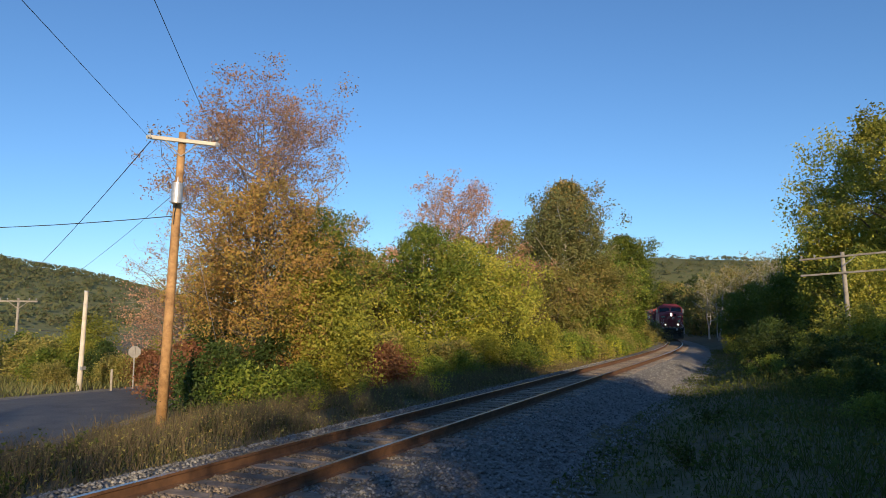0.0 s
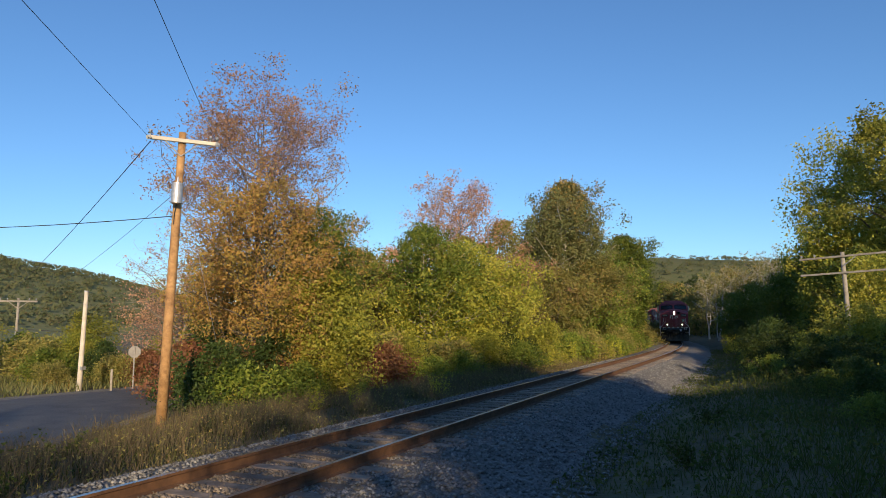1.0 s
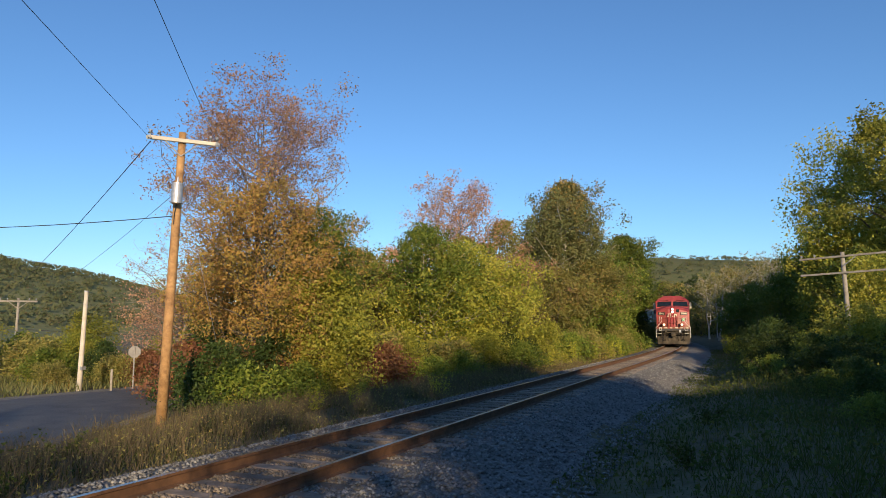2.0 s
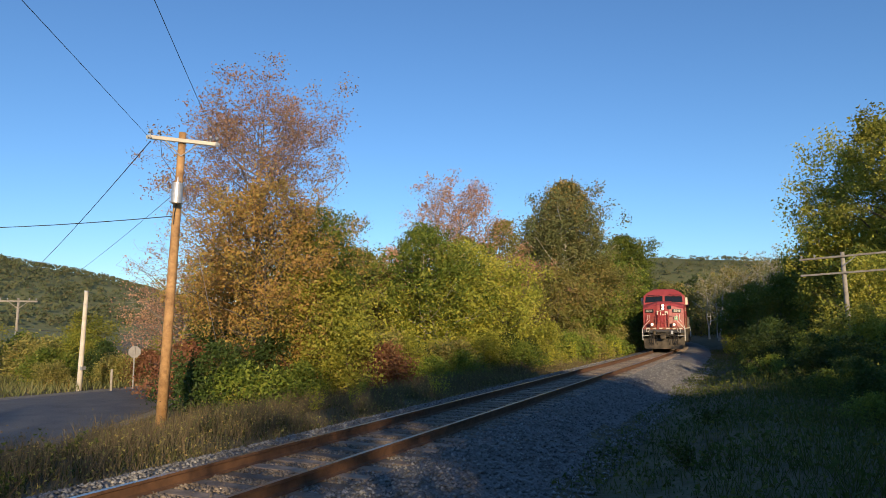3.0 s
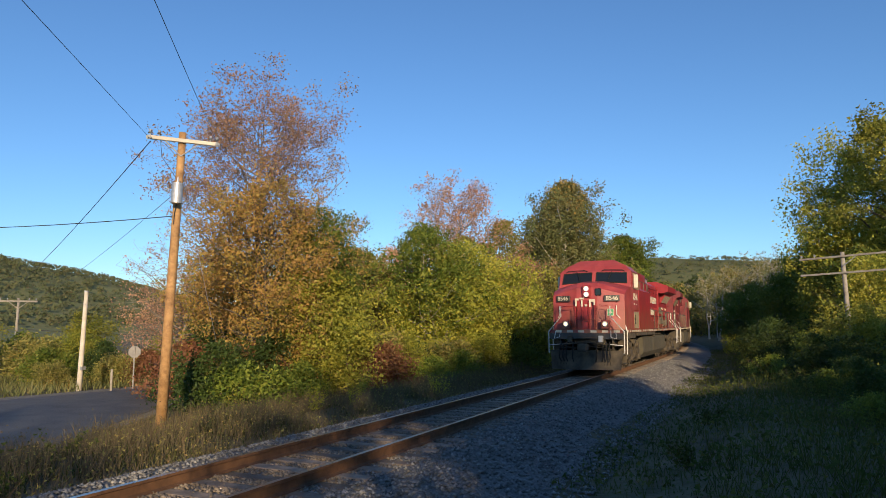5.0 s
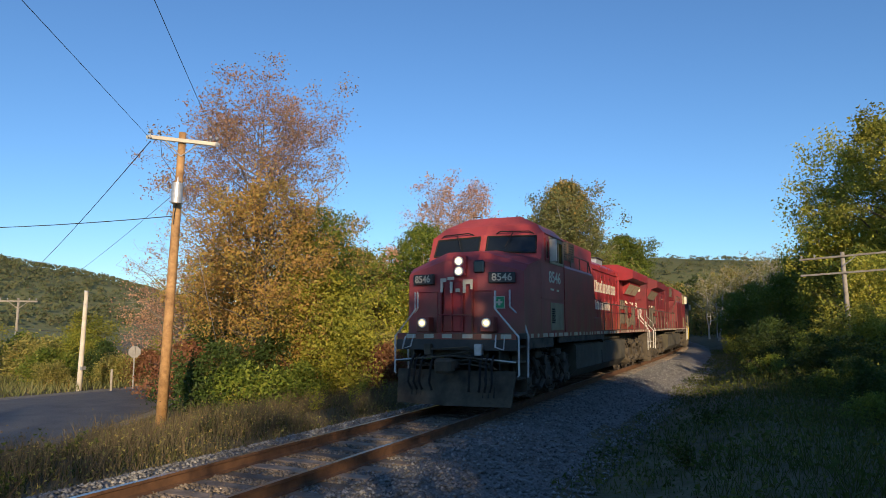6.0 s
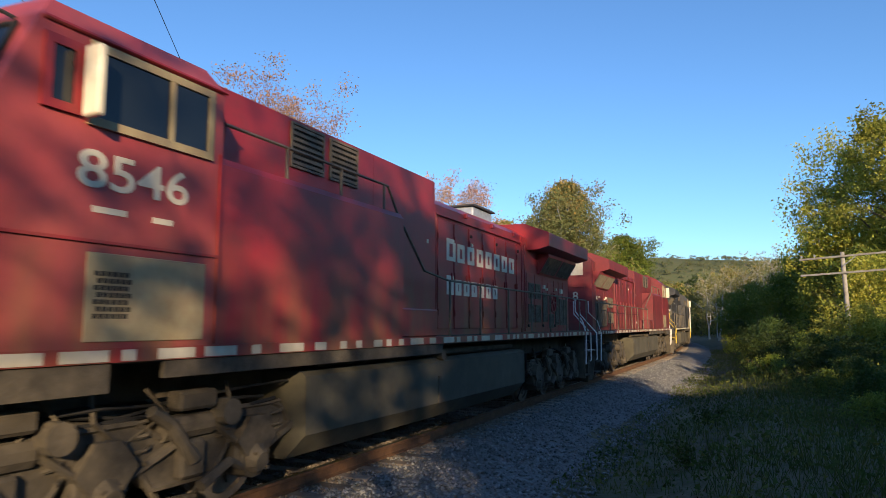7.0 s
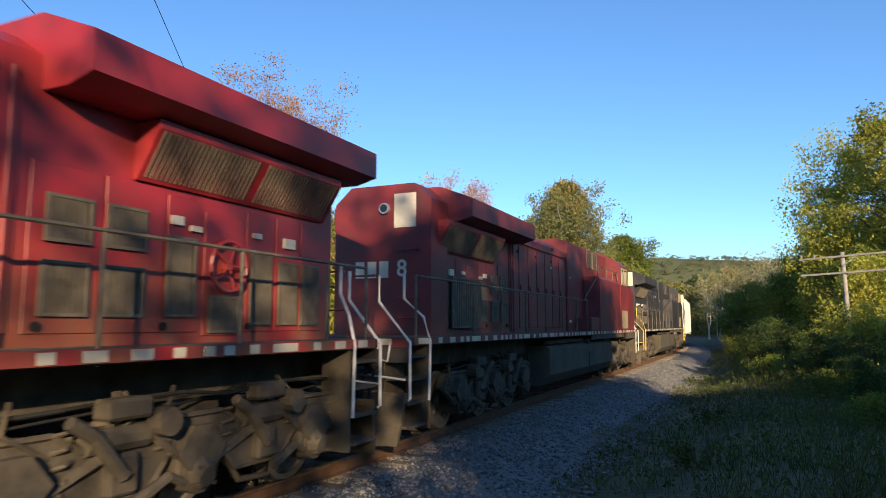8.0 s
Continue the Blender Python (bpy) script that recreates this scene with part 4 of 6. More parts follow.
CREAM = surface("cream_lettering_paint", (0.6, 0.55, 0.42), (0.74, 0.69, 0.55), 3, 0.6, bump=0.05, dirt=(0.4, 0.2, 0.15), dirt_scale=4, dirt_amount=0.35)
WHITE_PAINT = surface("worn_white_paint", (0.58, 0.56, 0.52), (0.76, 0.74, 0.7), 4, 0.5, bump=0.05, dirt=(0.35, 0.28, 0.22), dirt_scale=5, dirt_amount=0.5)
REFLECT = surface("white_reflector_tape", (0.42, 0.38, 0.28), (0.62, 0.57, 0.46), 4, 0.35, bump=0)
BLACK_PAINT = surface("dusty_black_paint", (0.018, 0.018, 0.02), (0.04, 0.04, 0.043), 2, 0.5, bump=0.05, dirt=(0.09, 0.08, 0.065), dirt_scale=1.5, dirt_amount=0.6)
DARK_GRILLE = surface("dark_grille_steel", (0.085, 0.07, 0.05), (0.17, 0.14, 0.10), 6, 0.7, bump=0.1)
# Near-black, painted as the shade in openings; also the colour of gaskets and hoses.
VOID = surface("recess_shade_and_black_parts", (0.008, 0.008, 0.008), (0.015, 0.014, 0.013), 4, 0.9, bump=0)
GREEN_SIGN = surface("green_safety_plate", (0.02, 0.26, 0.09), (0.03, 0.32, 0.12), 5, 0.4, bump=0)
YELLOW_RAIL = surface("yellow_handrail_paint", (0.6, 0.4, 0.05), (0.7, 0.5, 0.08), 5, 0.5, bump=0)
WHEEL_STEEL = surface("worn_wheel_steel", (0.10, 0.085, 0.07), (0.2, 0.17, 0.14), 5, 0.5, 0.3, bump=0.2, bump_scale=30)
HOPPER_WHITE = surface("dirty_white_hopper_paint", (0.5, 0.48, 0.43), (0.68, 0.65, 0.58), 1, 0.6, bump=0.05, dirt=(0.3, 0.24, 0.17), dirt_scale=1, dirt_amount=0.6)
BOX_TAN = surface("dusty_tan_car_paint", (0.3, 0.25, 0.16), (0.42, 0.35, 0.23), 1, 0.65, bump=0.05, dirt=(0.14, 0.1, 0.07), dirt_scale=1, dirt_amount=0.6)
HEADLIGHT = glow("lit_headlight", (1.0, 0.8, 0.52), 1.0)
DITCH = glow("lit_ditch_light", (1.0, 0.74, 0.4), 0.8)
FILAMENT = glow("lamp_burner", (1.0, 0.86, 0.66), 70.0)
GLASS = bpy.data.materials.new("dark_cab_glass")
GLASS.use_nodes = True
gb = GLASS.node_tree.nodes["Principled BSDF"]
gb.inputs["Base Color"].default_value = (0.012, 0.016, 0.02, 1)
gb.inputs["Roughness"].default_value = 0.06


def text_plate(name, body, size, material, parent, m, label="", depth=0.004):
    """Lettering as a flat mesh, in the built-in font."""
    cu = bpy.data.curves.new(name, "FONT")
    cu.body, cu.size, cu.extrude, cu.offset = body, size, depth, size * 0.012
    cu.align_x, cu.align_y = "CENTER", "CENTER"
    ob = bpy.data.objects.new(name, cu)
    scene.collection.objects.link(ob)
    me = bpy.data.meshes.new_from_object(ob.evaluated_get(bpy.context.evaluated_depsgraph_get()))
    bpy.data.objects.remove(ob)
    me.materials.clear()
    me.materials.append(material)
    out = new(name, me)
    out.parent = parent
    out.matrix_basis = m
    if label:
        out["label"] = label
    return out


SIDE = Matrix(((0, 0, 1), (1, 0, 0), (0, 1, 0))).to_4x4()      # letters that face +x and read along +y
FACE = Matrix(((1, 0, 0), (0, 0, -1), (0, 1, 0))).to_4x4()     # letters that face -y and read along +x


def wheelset(parent, y, r):
    w = part("wheelset", tube(bmesh.new(), [(-0.9, 0, 0), (0.9, 0, 0)], 0.09, 10), WHEEL_STEEL, parent)
    for sx in (-1, 1):
        bm = bmesh.new()
        n = 28
        prof = [(0.685, 0.18), (0.70, 0.40), (0.69, 0.47), (0.695, r + 0.03), (0.72, r + 0.03), (0.735, r), (0.83, r - 0.01), (0.83, r - 0.08), (0.79, r - 0.09), (0.78, 0.20), (0.86, 0.17), (0.86, 0.0)]
        rings = [[bm.verts.new((sx * x, q * math.cos(2 * math.pi * k / n), q * math.sin(2 * math.pi * k / n))) for k in range(n)] for x, q in prof[:-1]]
        for a, b in zip(rings, rings[1:]):
            for k in range(n):
                bm.faces.new((a[k], a[(k + 1) % n], b[(k + 1) % n], b[k]))
        bm.faces.new(rings[-1])
        for k in range(5):
            a = 2 * math.pi * k / 5
            c = Vector((sx * 0.80, 0.29 * math.cos(a), 0.29 * math.sin(a)))
            box(bm, c.x - 0.02, c.x + 0.02, c.y - 0.04, c.y + 0.04, c.z - 0.04, c.z + 0.04)
        part("wheel", bm, WHEEL_STEEL, w)
    w.matrix_basis = pose(0, y, r)
    return w


def handrail(parent, pts, r=0.022, material=None, posts=(), name="handrail"):
    rail = part(name, tube(bmesh.new(), pts, r, 6), material or WHITE_PAINT, parent)
    for a, b in posts:
        part("post", tube(bmesh.new(), [a, b], r, 6), material or WHITE_PAINT, rail)
    return rail


def louver(parent, x, y0, y1, z0, z1, upright=True, pitch=0.055, material=None):
    """Standing (or lying) slats on a near-black sheet painted as inner shade, on the side that faces +x or -x."""
    sx = 1 if x > 0 else -1
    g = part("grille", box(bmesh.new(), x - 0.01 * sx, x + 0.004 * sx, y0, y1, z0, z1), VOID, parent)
    bm = bmesh.new()
    if upright:
        for y in np.arange(y0 + pitch / 2, y1, pitch):
            box(bm, x, x + 0.022 * sx, y - pitch * 0.28, y + pitch * 0.28, z0, z1)
    else:
        for z in np.arange(z0 + pitch / 2, z1, pitch):
            box(bm, x, x + 0.022 * sx, y0, y1, z - pitch * 0.28, z + pitch * 0.28)
    for a in ((y0 - 0.03, y0, z0 - 0.03, z1 + 0.03), (y1, y1 + 0.03, z0 - 0.03, z1 + 0.03), (y0, y1, z0 - 0.03, z0), (y0, y1, z1, z1 + 0.03)):
        box(bm, x, x + 0.028 * sx, *a)
    part("slats", bm, material or DARK_GRILLE, g)
    return g


def bogie(parent, axles, r, rng):
    """Three-axle truck: side frames with dropped ends, boxes, springs, rods and pipes."""
    mid, a0, a1 = axles[1], axles[0], axles[-1]
    for sx in (-1, 1):
        bm = bmesh.new()
        x0, x1 = (1.00, 1.16) if sx > 0 else (-1.16, -1.00)
        out = [(a0 - 0.62, 0.78), (a0 - 0.5, 0.96)]
        for y in axles:
            out += [(y - 0.34, 1.02), (y + 0.34, 1.02)]
            if y != a1:
                out += [(y + 0.6, 0.86), (y + 1.2, 0.86)]
        out += [(a1 + 0.5, 0.96), (a1 + 0.62, 0.78), (a1 + 0.4, 0.70)]
        for y in axles[::-1]:
            out += [(y + 0.3, 0.72), (y + 0.22, 0.62), (y - 0.22, 0.62), (y - 0.3, 0.72)]
            if y != a0:
                out += [(y - 0.55, 0.42), (y - 1.3, 0.42)]
        out += [(a0 - 0.4, 0.70)]
        side_prism(bm, out, x0, x1)
        sf = part("side_frame", bm, GRIME, parent)
        edge = bmesh.new()
        for (ya, za), (yb, zb) in zip(out, out[1:] + out[:1]):
            tube(edge, [(sx * 1.16, ya, za), (sx * 1.16, yb, zb)], 0.032, 5)
        part("flange", edge, GRIME, sf)
        for y in axles:
            bm = bmesh.new()
            # bell-shaped journal cover with its bolted cap, and the hanger above it
            tube(bm, [(sx * 1.2, y, r - 0.02), (sx * 1.34, y, r - 0.05)], 0.19, 10, 0.10)
            side_prism(bm, [(y - 0.30, r + 0.18), (y - 0.12, r + 0.42), (y + 0.12, r + 0.42), (y + 0.30, r + 0.18), (y + 0.16, r + 0.02), (y - 0.16, r + 0.02)], min(sx * 1.16, sx * 1.27), max(sx * 1.16, sx * 1.27))
            for q in range(4):
                c = (y + 0.12 * math.cos(1.57 * q + 0.8), r - 0.04 + 0.12 * math.sin(1.57 * q + 0.8))
                tube(bm, [(sx * 1.27, *c), (sx * 1.345, *c)], 0.022, 5)
            part("journal_cover", bm, GRIME, parent)
            part("sand_pipe", tube(bmesh.new(), [(sx * 1.12, y - 0.62, 1.2), (sx * 1.14, y - 0.6, 0.7), (sx * 0.86, y - 0.50, 0.12)], 0.022, 5), VOID, parent)
        for k in range(2):
            y = (axles[k] + axles[k + 1]) / 2
            bm = bmesh.new()
            tube(bm, [(sx * 1.28, y - 0.52, 1.12), (sx * 1.26, y - 0.28, 0.98), (sx * 1.25, y + 0.02, 0.62)], 0.055, 8, 0.075)
            tube(bm, [(sx * 1.28, y + 0.1, 0.36), (sx * 1.26, y + 0.5, 0.52), (sx * 1.22, y + 0.72, 0.42)], 0.06, 7, 0.04)
            tube(bm, [(sx * 1.18, y + 0.42, 1.02), (sx * 1.36, y + 0.42, 1.02)], 0.13, 12)
            box(bm, min(sx * 1.1, sx * 1.3), max(sx * 1.1, sx * 1.3), y - 0.2, y + 0.28, 1.08, 1.26, 0.03)
            part("brake_arm", bm, GRIME, parent)
        for y in axles:
            bm = bmesh.new()
            x = sx * 1.17
            tube(bm, [(sx * 0.9, y, r - 0.02), (sx * 1.24, y, r - 0.02)], 0.20, 12)
            tube(bm, [(sx * 1.2, y, r - 0.02), (sx * 1.30, y, r - 0.02)], 0.11, 8)
            box(bm, min(sx * 1.0, sx * 1.22), max(sx * 1.0, sx * 1.22), y - 0.27, y + 0.27, r - 0.05, r + 0.16, 0.03)
            tube(bm, [(sx * 1.14, y + 0.26, r + 0.05), (sx * 1.2, y + 0.75, r + 0.28)], 0.05, 6)
            part("axle_box", bm, GRIME, parent)
            for dy in (-0.42, 0.42):
                bm = bmesh.new()
                pts = [(sx * 1.12 + 0.09 * math.cos(k * 0.9), y + dy + 0.09 * math.sin(k * 0.9), 0.66 + 0.018 * k) for k in range(22)]
                tube(bm, pts, 0.02, 5)
                part("coil_spring", bm, GRIME, parent)
        for k in range(2):
            y = (axles[k] + axles[k + 1]) / 2
            bm = bmesh.new()
            tube(bm, [(sx * 1.14, y - 0.3, 0.92), (sx * 1.14, y + 0.3, 0.92)], 0.12, 10)
            tube(bm, [(sx * 1.2, y + 0.3, 0.92), (sx * 1.22, y + 0.62, 0.70)], 0.035, 6)
            box(bm, min(sx * 1.1, sx * 1.26), max(sx * 1.1, sx * 1.26), y - 0.12, y + 0.18, 0.45, 0.8, 0.03)
            part("brake_cylinder", bm, GRIME, parent)
            bm = bmesh.new()
            tube(bm, [(sx * 1.05, y - 0.5, 0.66), (sx * 1.06, y - 0.2, 0.25), (sx * 1.06, y + 0.25, 0.22)], 0.035, 6)
            box(bm, min(sx * 0.72, sx * 0.92), max(sx * 0.72, sx * 0.92), y - 0.66, y - 0.5, 0.3, 0.75, 0.03)
            part("brake_rigging", bm, GRIME, parent)
        # air pipes coloured near-black, to paint in the shade above the truck
        for q in range(3):
            z = 1.04 + 0.08 * q
            y0 = a0 - 0.5 + rng.uniform(0, 0.5)
            pts = [(sx * (1.08 + rng.uniform(-0.05, 0.12)), y0 + (a1 - a0 + 0.6) * k / 7, z + rng.uniform(-0.06, 0.06)) for k in range(8)]
            part("air_pipe", tube(bmesh.new(), pts, rng.uniform(0.014, 0.024), 5), VOID, parent)
        for q in range(6):
            y = a0 - 0.3 + rng.uniform(0, a1 - a0 + 0.6)
            part("brake_hose", tube(bmesh.new(), [(sx * 1.1, y, 1.3), (sx * 1.2, y + rng.uniform(-0.2, 0.2), 1.08), (sx * 1.15, y + rng.uniform(-0.3, 0.3), 0.85)], 0.022, 5), GRIME, parent)
    bm = bmesh.new()
    box(bm, -1.0, 1.0, mid - 0.5, mid + 0.5, 0.7, 1.15, 0.05)
    for y in axles:
        part("traction_motor", box(bmesh.new(), -0.6, 0.6, y + 0.1, y + 0.75, 0.35, 0.9, 0.08), GRIME, parent)
    part("bolster", bm, GRIME, parent)


def locomotive(label, paint, rail_paint, end=19.45, detail=True, mark=CREAM, number="8546", group="locomotives", wing=(14.97, 19.33)):
    """A six-axle wide-nosed diesel; the nose at y = 0, the rest behind it towards +y."""
    rng = np.random.default_rng(5)
    ob = thing("locomotive", label, "locomotive", group)
    # underframe
    bm = bmesh.new()
    box(bm, -1.48, 1.48, -0.42, end, 1.56, 1.69, 0.012)
    box(bm, -0.75, 0.75, -0.3, end - 0.2, 1.16, 1.56)
    part("underframe", bm, GRIME, ob, "black deck frame")
    for sx in (-1, 1):
        x = sx * 1.49
        bm = bmesh.new()
        box(bm, min(x, x + sx * 0.014), max(x, x + sx * 0.014), 0.2, end - 0.1, 1.575, 1.69)
        part("sill_stripe", bm, paint, ob)
        y = 0.4
        while y < end - 0.5:
            w = rng.choice([0.14, 0.14, 0.22, 0.42])
            part("reflector", box(bmesh.new(), min(x, x + sx * 0.019), max(x, x + sx * 0.019), y, y + w, 1.585, 1.675), REFLECT, ob, "off-white reflector tape")
            y += w + rng.choice([0.12, 0.3, 0.22])
        part("skirt", box(bmesh.new(), min(x, x - sx * 0.06), max(x, x - sx * 0.06), 0.35, 2.35, 1.34, 1.565), GRIME, ob)
        part("skirt", box(bmesh.new(), min(x, x - sx * 0.06), max(x, x - sx * 0.06), 2.9, 8.6, 1.42, 1.565), GRIME, ob)
    # nose: a centre block and cheeks that slope down to the corners
    bm = bmesh.new()
    ring0 = [(-1.45, 0.10, 1.69), (-0.42, -0.16, 1.69), (0.42, -0.16, 1.69), (1.45, 0.10, 1.69)]
    ring1 = [(-1.45, 0.14, 3.08), (-0.42, -0.08, 3.36), (0.42, -0.08, 3.36), (1.45, 0.14, 3.08)]
    ring2 = [(-1.47, 0.42, 3.25), (-0.42, 0.16, 3.58), (0.42, 0.16, 3.58), (1.47, 0.42, 3.25)]
    ring3 = [(-1.5, 1.34, 3.46), (-0.42, 1.22, 3.70), (0.42, 1.22, 3.70), (1.5, 1.34, 3.46)]
    ring4 = [(-1.5, 1.34, 1.69), (-0.42, 1.22, 1.69), (0.42, 1.22, 1.69), (1.5, 1.34, 1.69)]
    R = [[bm.verts.new(p) for p in r] for r in (ring0, ring1, ring2, ring3, ring4)]
    for a, b in zip(R, R[1:] + R[:1]):
        for k in range(3):
            bm.faces.new((a[k], a[k + 1], b[k + 1], b[k]))
    bm.faces.new([r[0] for r in R]), bm.faces.new([r[3] for r in R][::-1])
    part("nose", bm, GLARE_RED if detail else paint, ob)
    # cab: the front leans back, pointed slightly in plan, and the roof is chamfered all round
    levels = [(1.69, 1.5, 1.30, 1.18), (3.45, 1.5, 1.30, 1.18), (4.13, 1.5, 1.60, 1.46), (4.40, 1.24, 1.84, 1.74), (4.66, 0.74, 2.14, 2.08)]
    bm = bmesh.new()
    grid = [[bm.verts.new(p) for p in ((-w, 3.48, z), (-w, ye, z), (0, yc, z), (w, ye, z), (w, 3.48, z))] for z, w, ye, yc in levels]
    for a, b in zip(grid, grid[1:]):
        for k in range(4):
            bm.faces.new((a[k], a[k + 1], b[k + 1], b[k]))
    bm.faces.new(grid[-1]), bm.faces.new(grid[0][::-1])
    bm.faces.new([r[0] for r in grid] + [r[4] for r in grid[::-1]])
    part("cab", bm, GLARE_RED if detail else paint, ob)

    def screen_y(x, z):
        f = abs(x) / 1.5
        return (1.18 + (z - 3.45) * 0.412) * (1 - f) + (1.30 + (z - 3.45) * 0.441) * f

    for sx in (-1, 1):
        bm = bmesh.new()
        tube(bm, [(sx * 1.515, 1.62, 4.12), (sx * 1.515, 3.5, 4.12)], 0.018, 5)
        part("drip_rail", bm, paint, ob)
    for sx in (-1, 1):
        # windscreen
        bm = bmesh.new()
        q = [(x, screen_y(x, z) + 0.04, z) for x, z in ((0.10, 3.70), (1.36, 3.62), (1.32, 4.06), (0.10, 4.09))]
        vs = [bm.verts.new((sx * x, y - 0.055, z)) for x, y, z in q] + [bm.verts.new((sx * x, y + 0.10, z)) for x, y, z in q]
        for f in ((0, 1, 2, 3), (7, 6, 5, 4), (0, 4, 5, 1), (1, 5, 6, 2), (2, 6, 7, 3), (3, 7, 4, 0)):
            bm.faces.new([vs[i] for i in f])
        ws = part("windscreen", bm, GLASS, ob, "dark cab windscreen")
        bm = bmesh.new()
        loop = [Vector((sx * x, y - 0.055, z)) for x, y, z in q]
        for i in range(4):
            tube(bm, [loop[i], loop[(i + 1) % 4]], 0.022, 5)
        part("gasket", bm, VOID, ws)
        bm = bmesh.new()
        tube(bm, [(sx * 0.75, 1.46, 4.16), (sx * 0.66, 1.36, 3.96), (sx * 0.60, 1.28, 3.78)], 0.012, 5)
        tube(bm, [(sx * 0.3, 1.50, 4.15), (sx * 0.42, 1.44, 4.2), (sx * 1.15, 1.52, 4.18), (sx * 1.25, 1.58, 4.12)], 0.016, 5)
        part("wiper", bm, VOID, ob)
        # side windows
        xs = sx * 1.5
        def pane(y0, y1, z0, z1, frame_mat, name):
            w = part(name, box(bmesh.new(), min(xs - sx * 0.02, xs + sx * 0.012), max(xs - sx * 0.02, xs + sx * 0.012), y0, y1, z0, z1), GLASS, ob, "dark side window")
            b2 = bmesh.new()
            for a in ((y0 - 0.05, y0 + 0.02, z0 - 0.05, z1 + 0.05), (y1 - 0.02, y1 + 0.05, z0 - 0.05, z1 + 0.05), (y0, y1, z0 - 0.05, z0 + 0.02), (y0, y1, z1 - 0.02, z1 + 0.05)):
                box(b2, min(xs, xs + sx * 0.03), max(xs, xs + sx * 0.03), *a)
            part("window_frame", b2, frame_mat, w)
            return w
        w = pane(2.06, 3.28, 3.46, 4.03, DUSTY_TAN, "side_window")
        part("mullion", box(bmesh.new(), min(xs, xs + sx * 0.034), max(xs, xs + sx * 0.034), 2.80, 2.85, 3.46, 4.03), DUSTY_TAN, w)
        pane(1.68, 1.9, 3.50, 3.96, paint, "quarter_window")
        # mirror, drip rail, lower cab panel
        bm = bmesh.new()
        box(bm, min(xs + sx * 0.04, xs + sx * 0.22), max(xs + sx * 0.04, xs + sx * 0.22), 1.93, 2.0, 3.44, 4.0, 0.015)
        part("mirror", bm, CREAM, ob, "cream wind-deflector mirror")
        part("panel", box(bmesh.new(), min(xs, xs + sx * 0.012), max(xs, xs + sx * 0.012), 2.08, 3.30, 1.74, 2.43, 0.004), DUSTY_TAN, ob, "tan dusty access panel")
        if detail:
            # Near-black squares put the shade of the vent holes on the panel.
            bm = bmesh.new()
            for i in range(6):
                for j in range(7):
                    c = (2.15 + i * 0.055 + (j % 2) * 0.027, 1.92 + j * 0.055)
                    box(bm, min(xs + sx * 0.012, xs + sx * 0.016), max(xs + sx * 0.012, xs + sx * 0.016), c[0], c[0] + 0.036, c[1], c[1] + 0.038)
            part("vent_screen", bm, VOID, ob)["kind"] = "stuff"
            b3 = bmesh.new()
            box(b3, min(xs, xs + sx * 0.02), max(xs, xs + sx * 0.02), 1.25, 3.45, 2.50, 2.525)
            box(b3, min(xs, xs + sx * 0.02), max(xs, xs + sx * 0.02), 3.44, 3.47, 1.7, 3.5)
            part("seam", b3, paint, ob)
    # machinery behind the cab: wide lower body, louvred upper box
    bm = bmesh.new()
    prism(bm, [(-1.48, 1.69), (-1.48, 3.42), (-1.42, 3.50), (1.42, 3.50), (1.48, 3.42), (1.48, 1.69)], 3.485, 7.25)
    part("equipment_body", bm, paint, ob)
    bm = bmesh.new()
    prism(bm, [(-0.95, 3.505), (-0.95, 4.45), (-0.6, 4.56), (0.6, 4.56), (0.95, 4.45), (0.95, 3.505)], 3.525, 7.25)
    prism(bm, [(-0.95, 1.69), (-0.95, 4.45), (-0.6, 4.56), (0.6, 4.56), (0.95, 4.45), (0.95, 1.69)], 7.255, 9.42)
    part("upper_body", bm, paint, ob)
    for sx in (-1, 1):
        x = sx * 0.952
        louver(ob, x, 5.25, 5.9, 3.86, 4.38, False, 0.075)
        louver(ob, x, 6.1, 6.75, 3.86, 4.38, False, 0.075)
        part("step_box", box(bmesh.new(), min(sx * 0.96, sx * 1.45), max(sx * 0.96, sx * 1.45), 7.28, 8.5, 1.69, 2.12, 0.02), paint, ob)
        handrail(ob, [(sx * 1.4, 3.55, 3.55), (sx * 1.4, 3.6, 3.86), (sx * 1.4, 6.9, 3.86), (sx * 1.4, 7.2, 3.5), (sx * 1.25, 8.4, 2.75), (sx * 1.42, 9.0, 2.62)], 0.02, DARK_GRILLE,
                 [((sx * 1.4, y, 3.5), (sx * 1.4, y, 3.86)) for y in (4.6, 5.7, 6.8)])
    # long hood with its doors
    hood_end = 19.15
    part("hood", prism(bmesh.new(), [(-0.9, 1.69), (-0.9, 4.07), (-0.55, 4.29), (0.55, 4.29), (0.9, 4.07), (0.9, 1.69)], 9.425, hood_end), paint, ob)
    for sx in (-1, 1):
        x = sx * 0.9
        ys = [9.6, 10.35, 11.1, 11.85, 12.6, 13.35, 14.1]
        for y in ys:
            d = part("hood_door", box(bmesh.new(), min(x, x + sx * 0.022), max(x, x + sx * 0.022), y + 0.02, y + 0.70, 1.80, 3.82, 0.008), paint, ob)
            for z in (2.1, 2.8, 3.5):
                part("hinge", tube(bmesh.new(), [(x + sx * 0.03, y + 0.02, z - 0.06), (x + sx * 0.03, y + 0.02, z + 0.06)], 0.018, 6), paint, d)
            part("latch", box(bmesh.new(), min(x + sx * 0.022, x + sx * 0.05), max(x + sx * 0.022, x + sx * 0.05), y + 0.60, y + 0.64, 2.7, 2.85), paint, d)
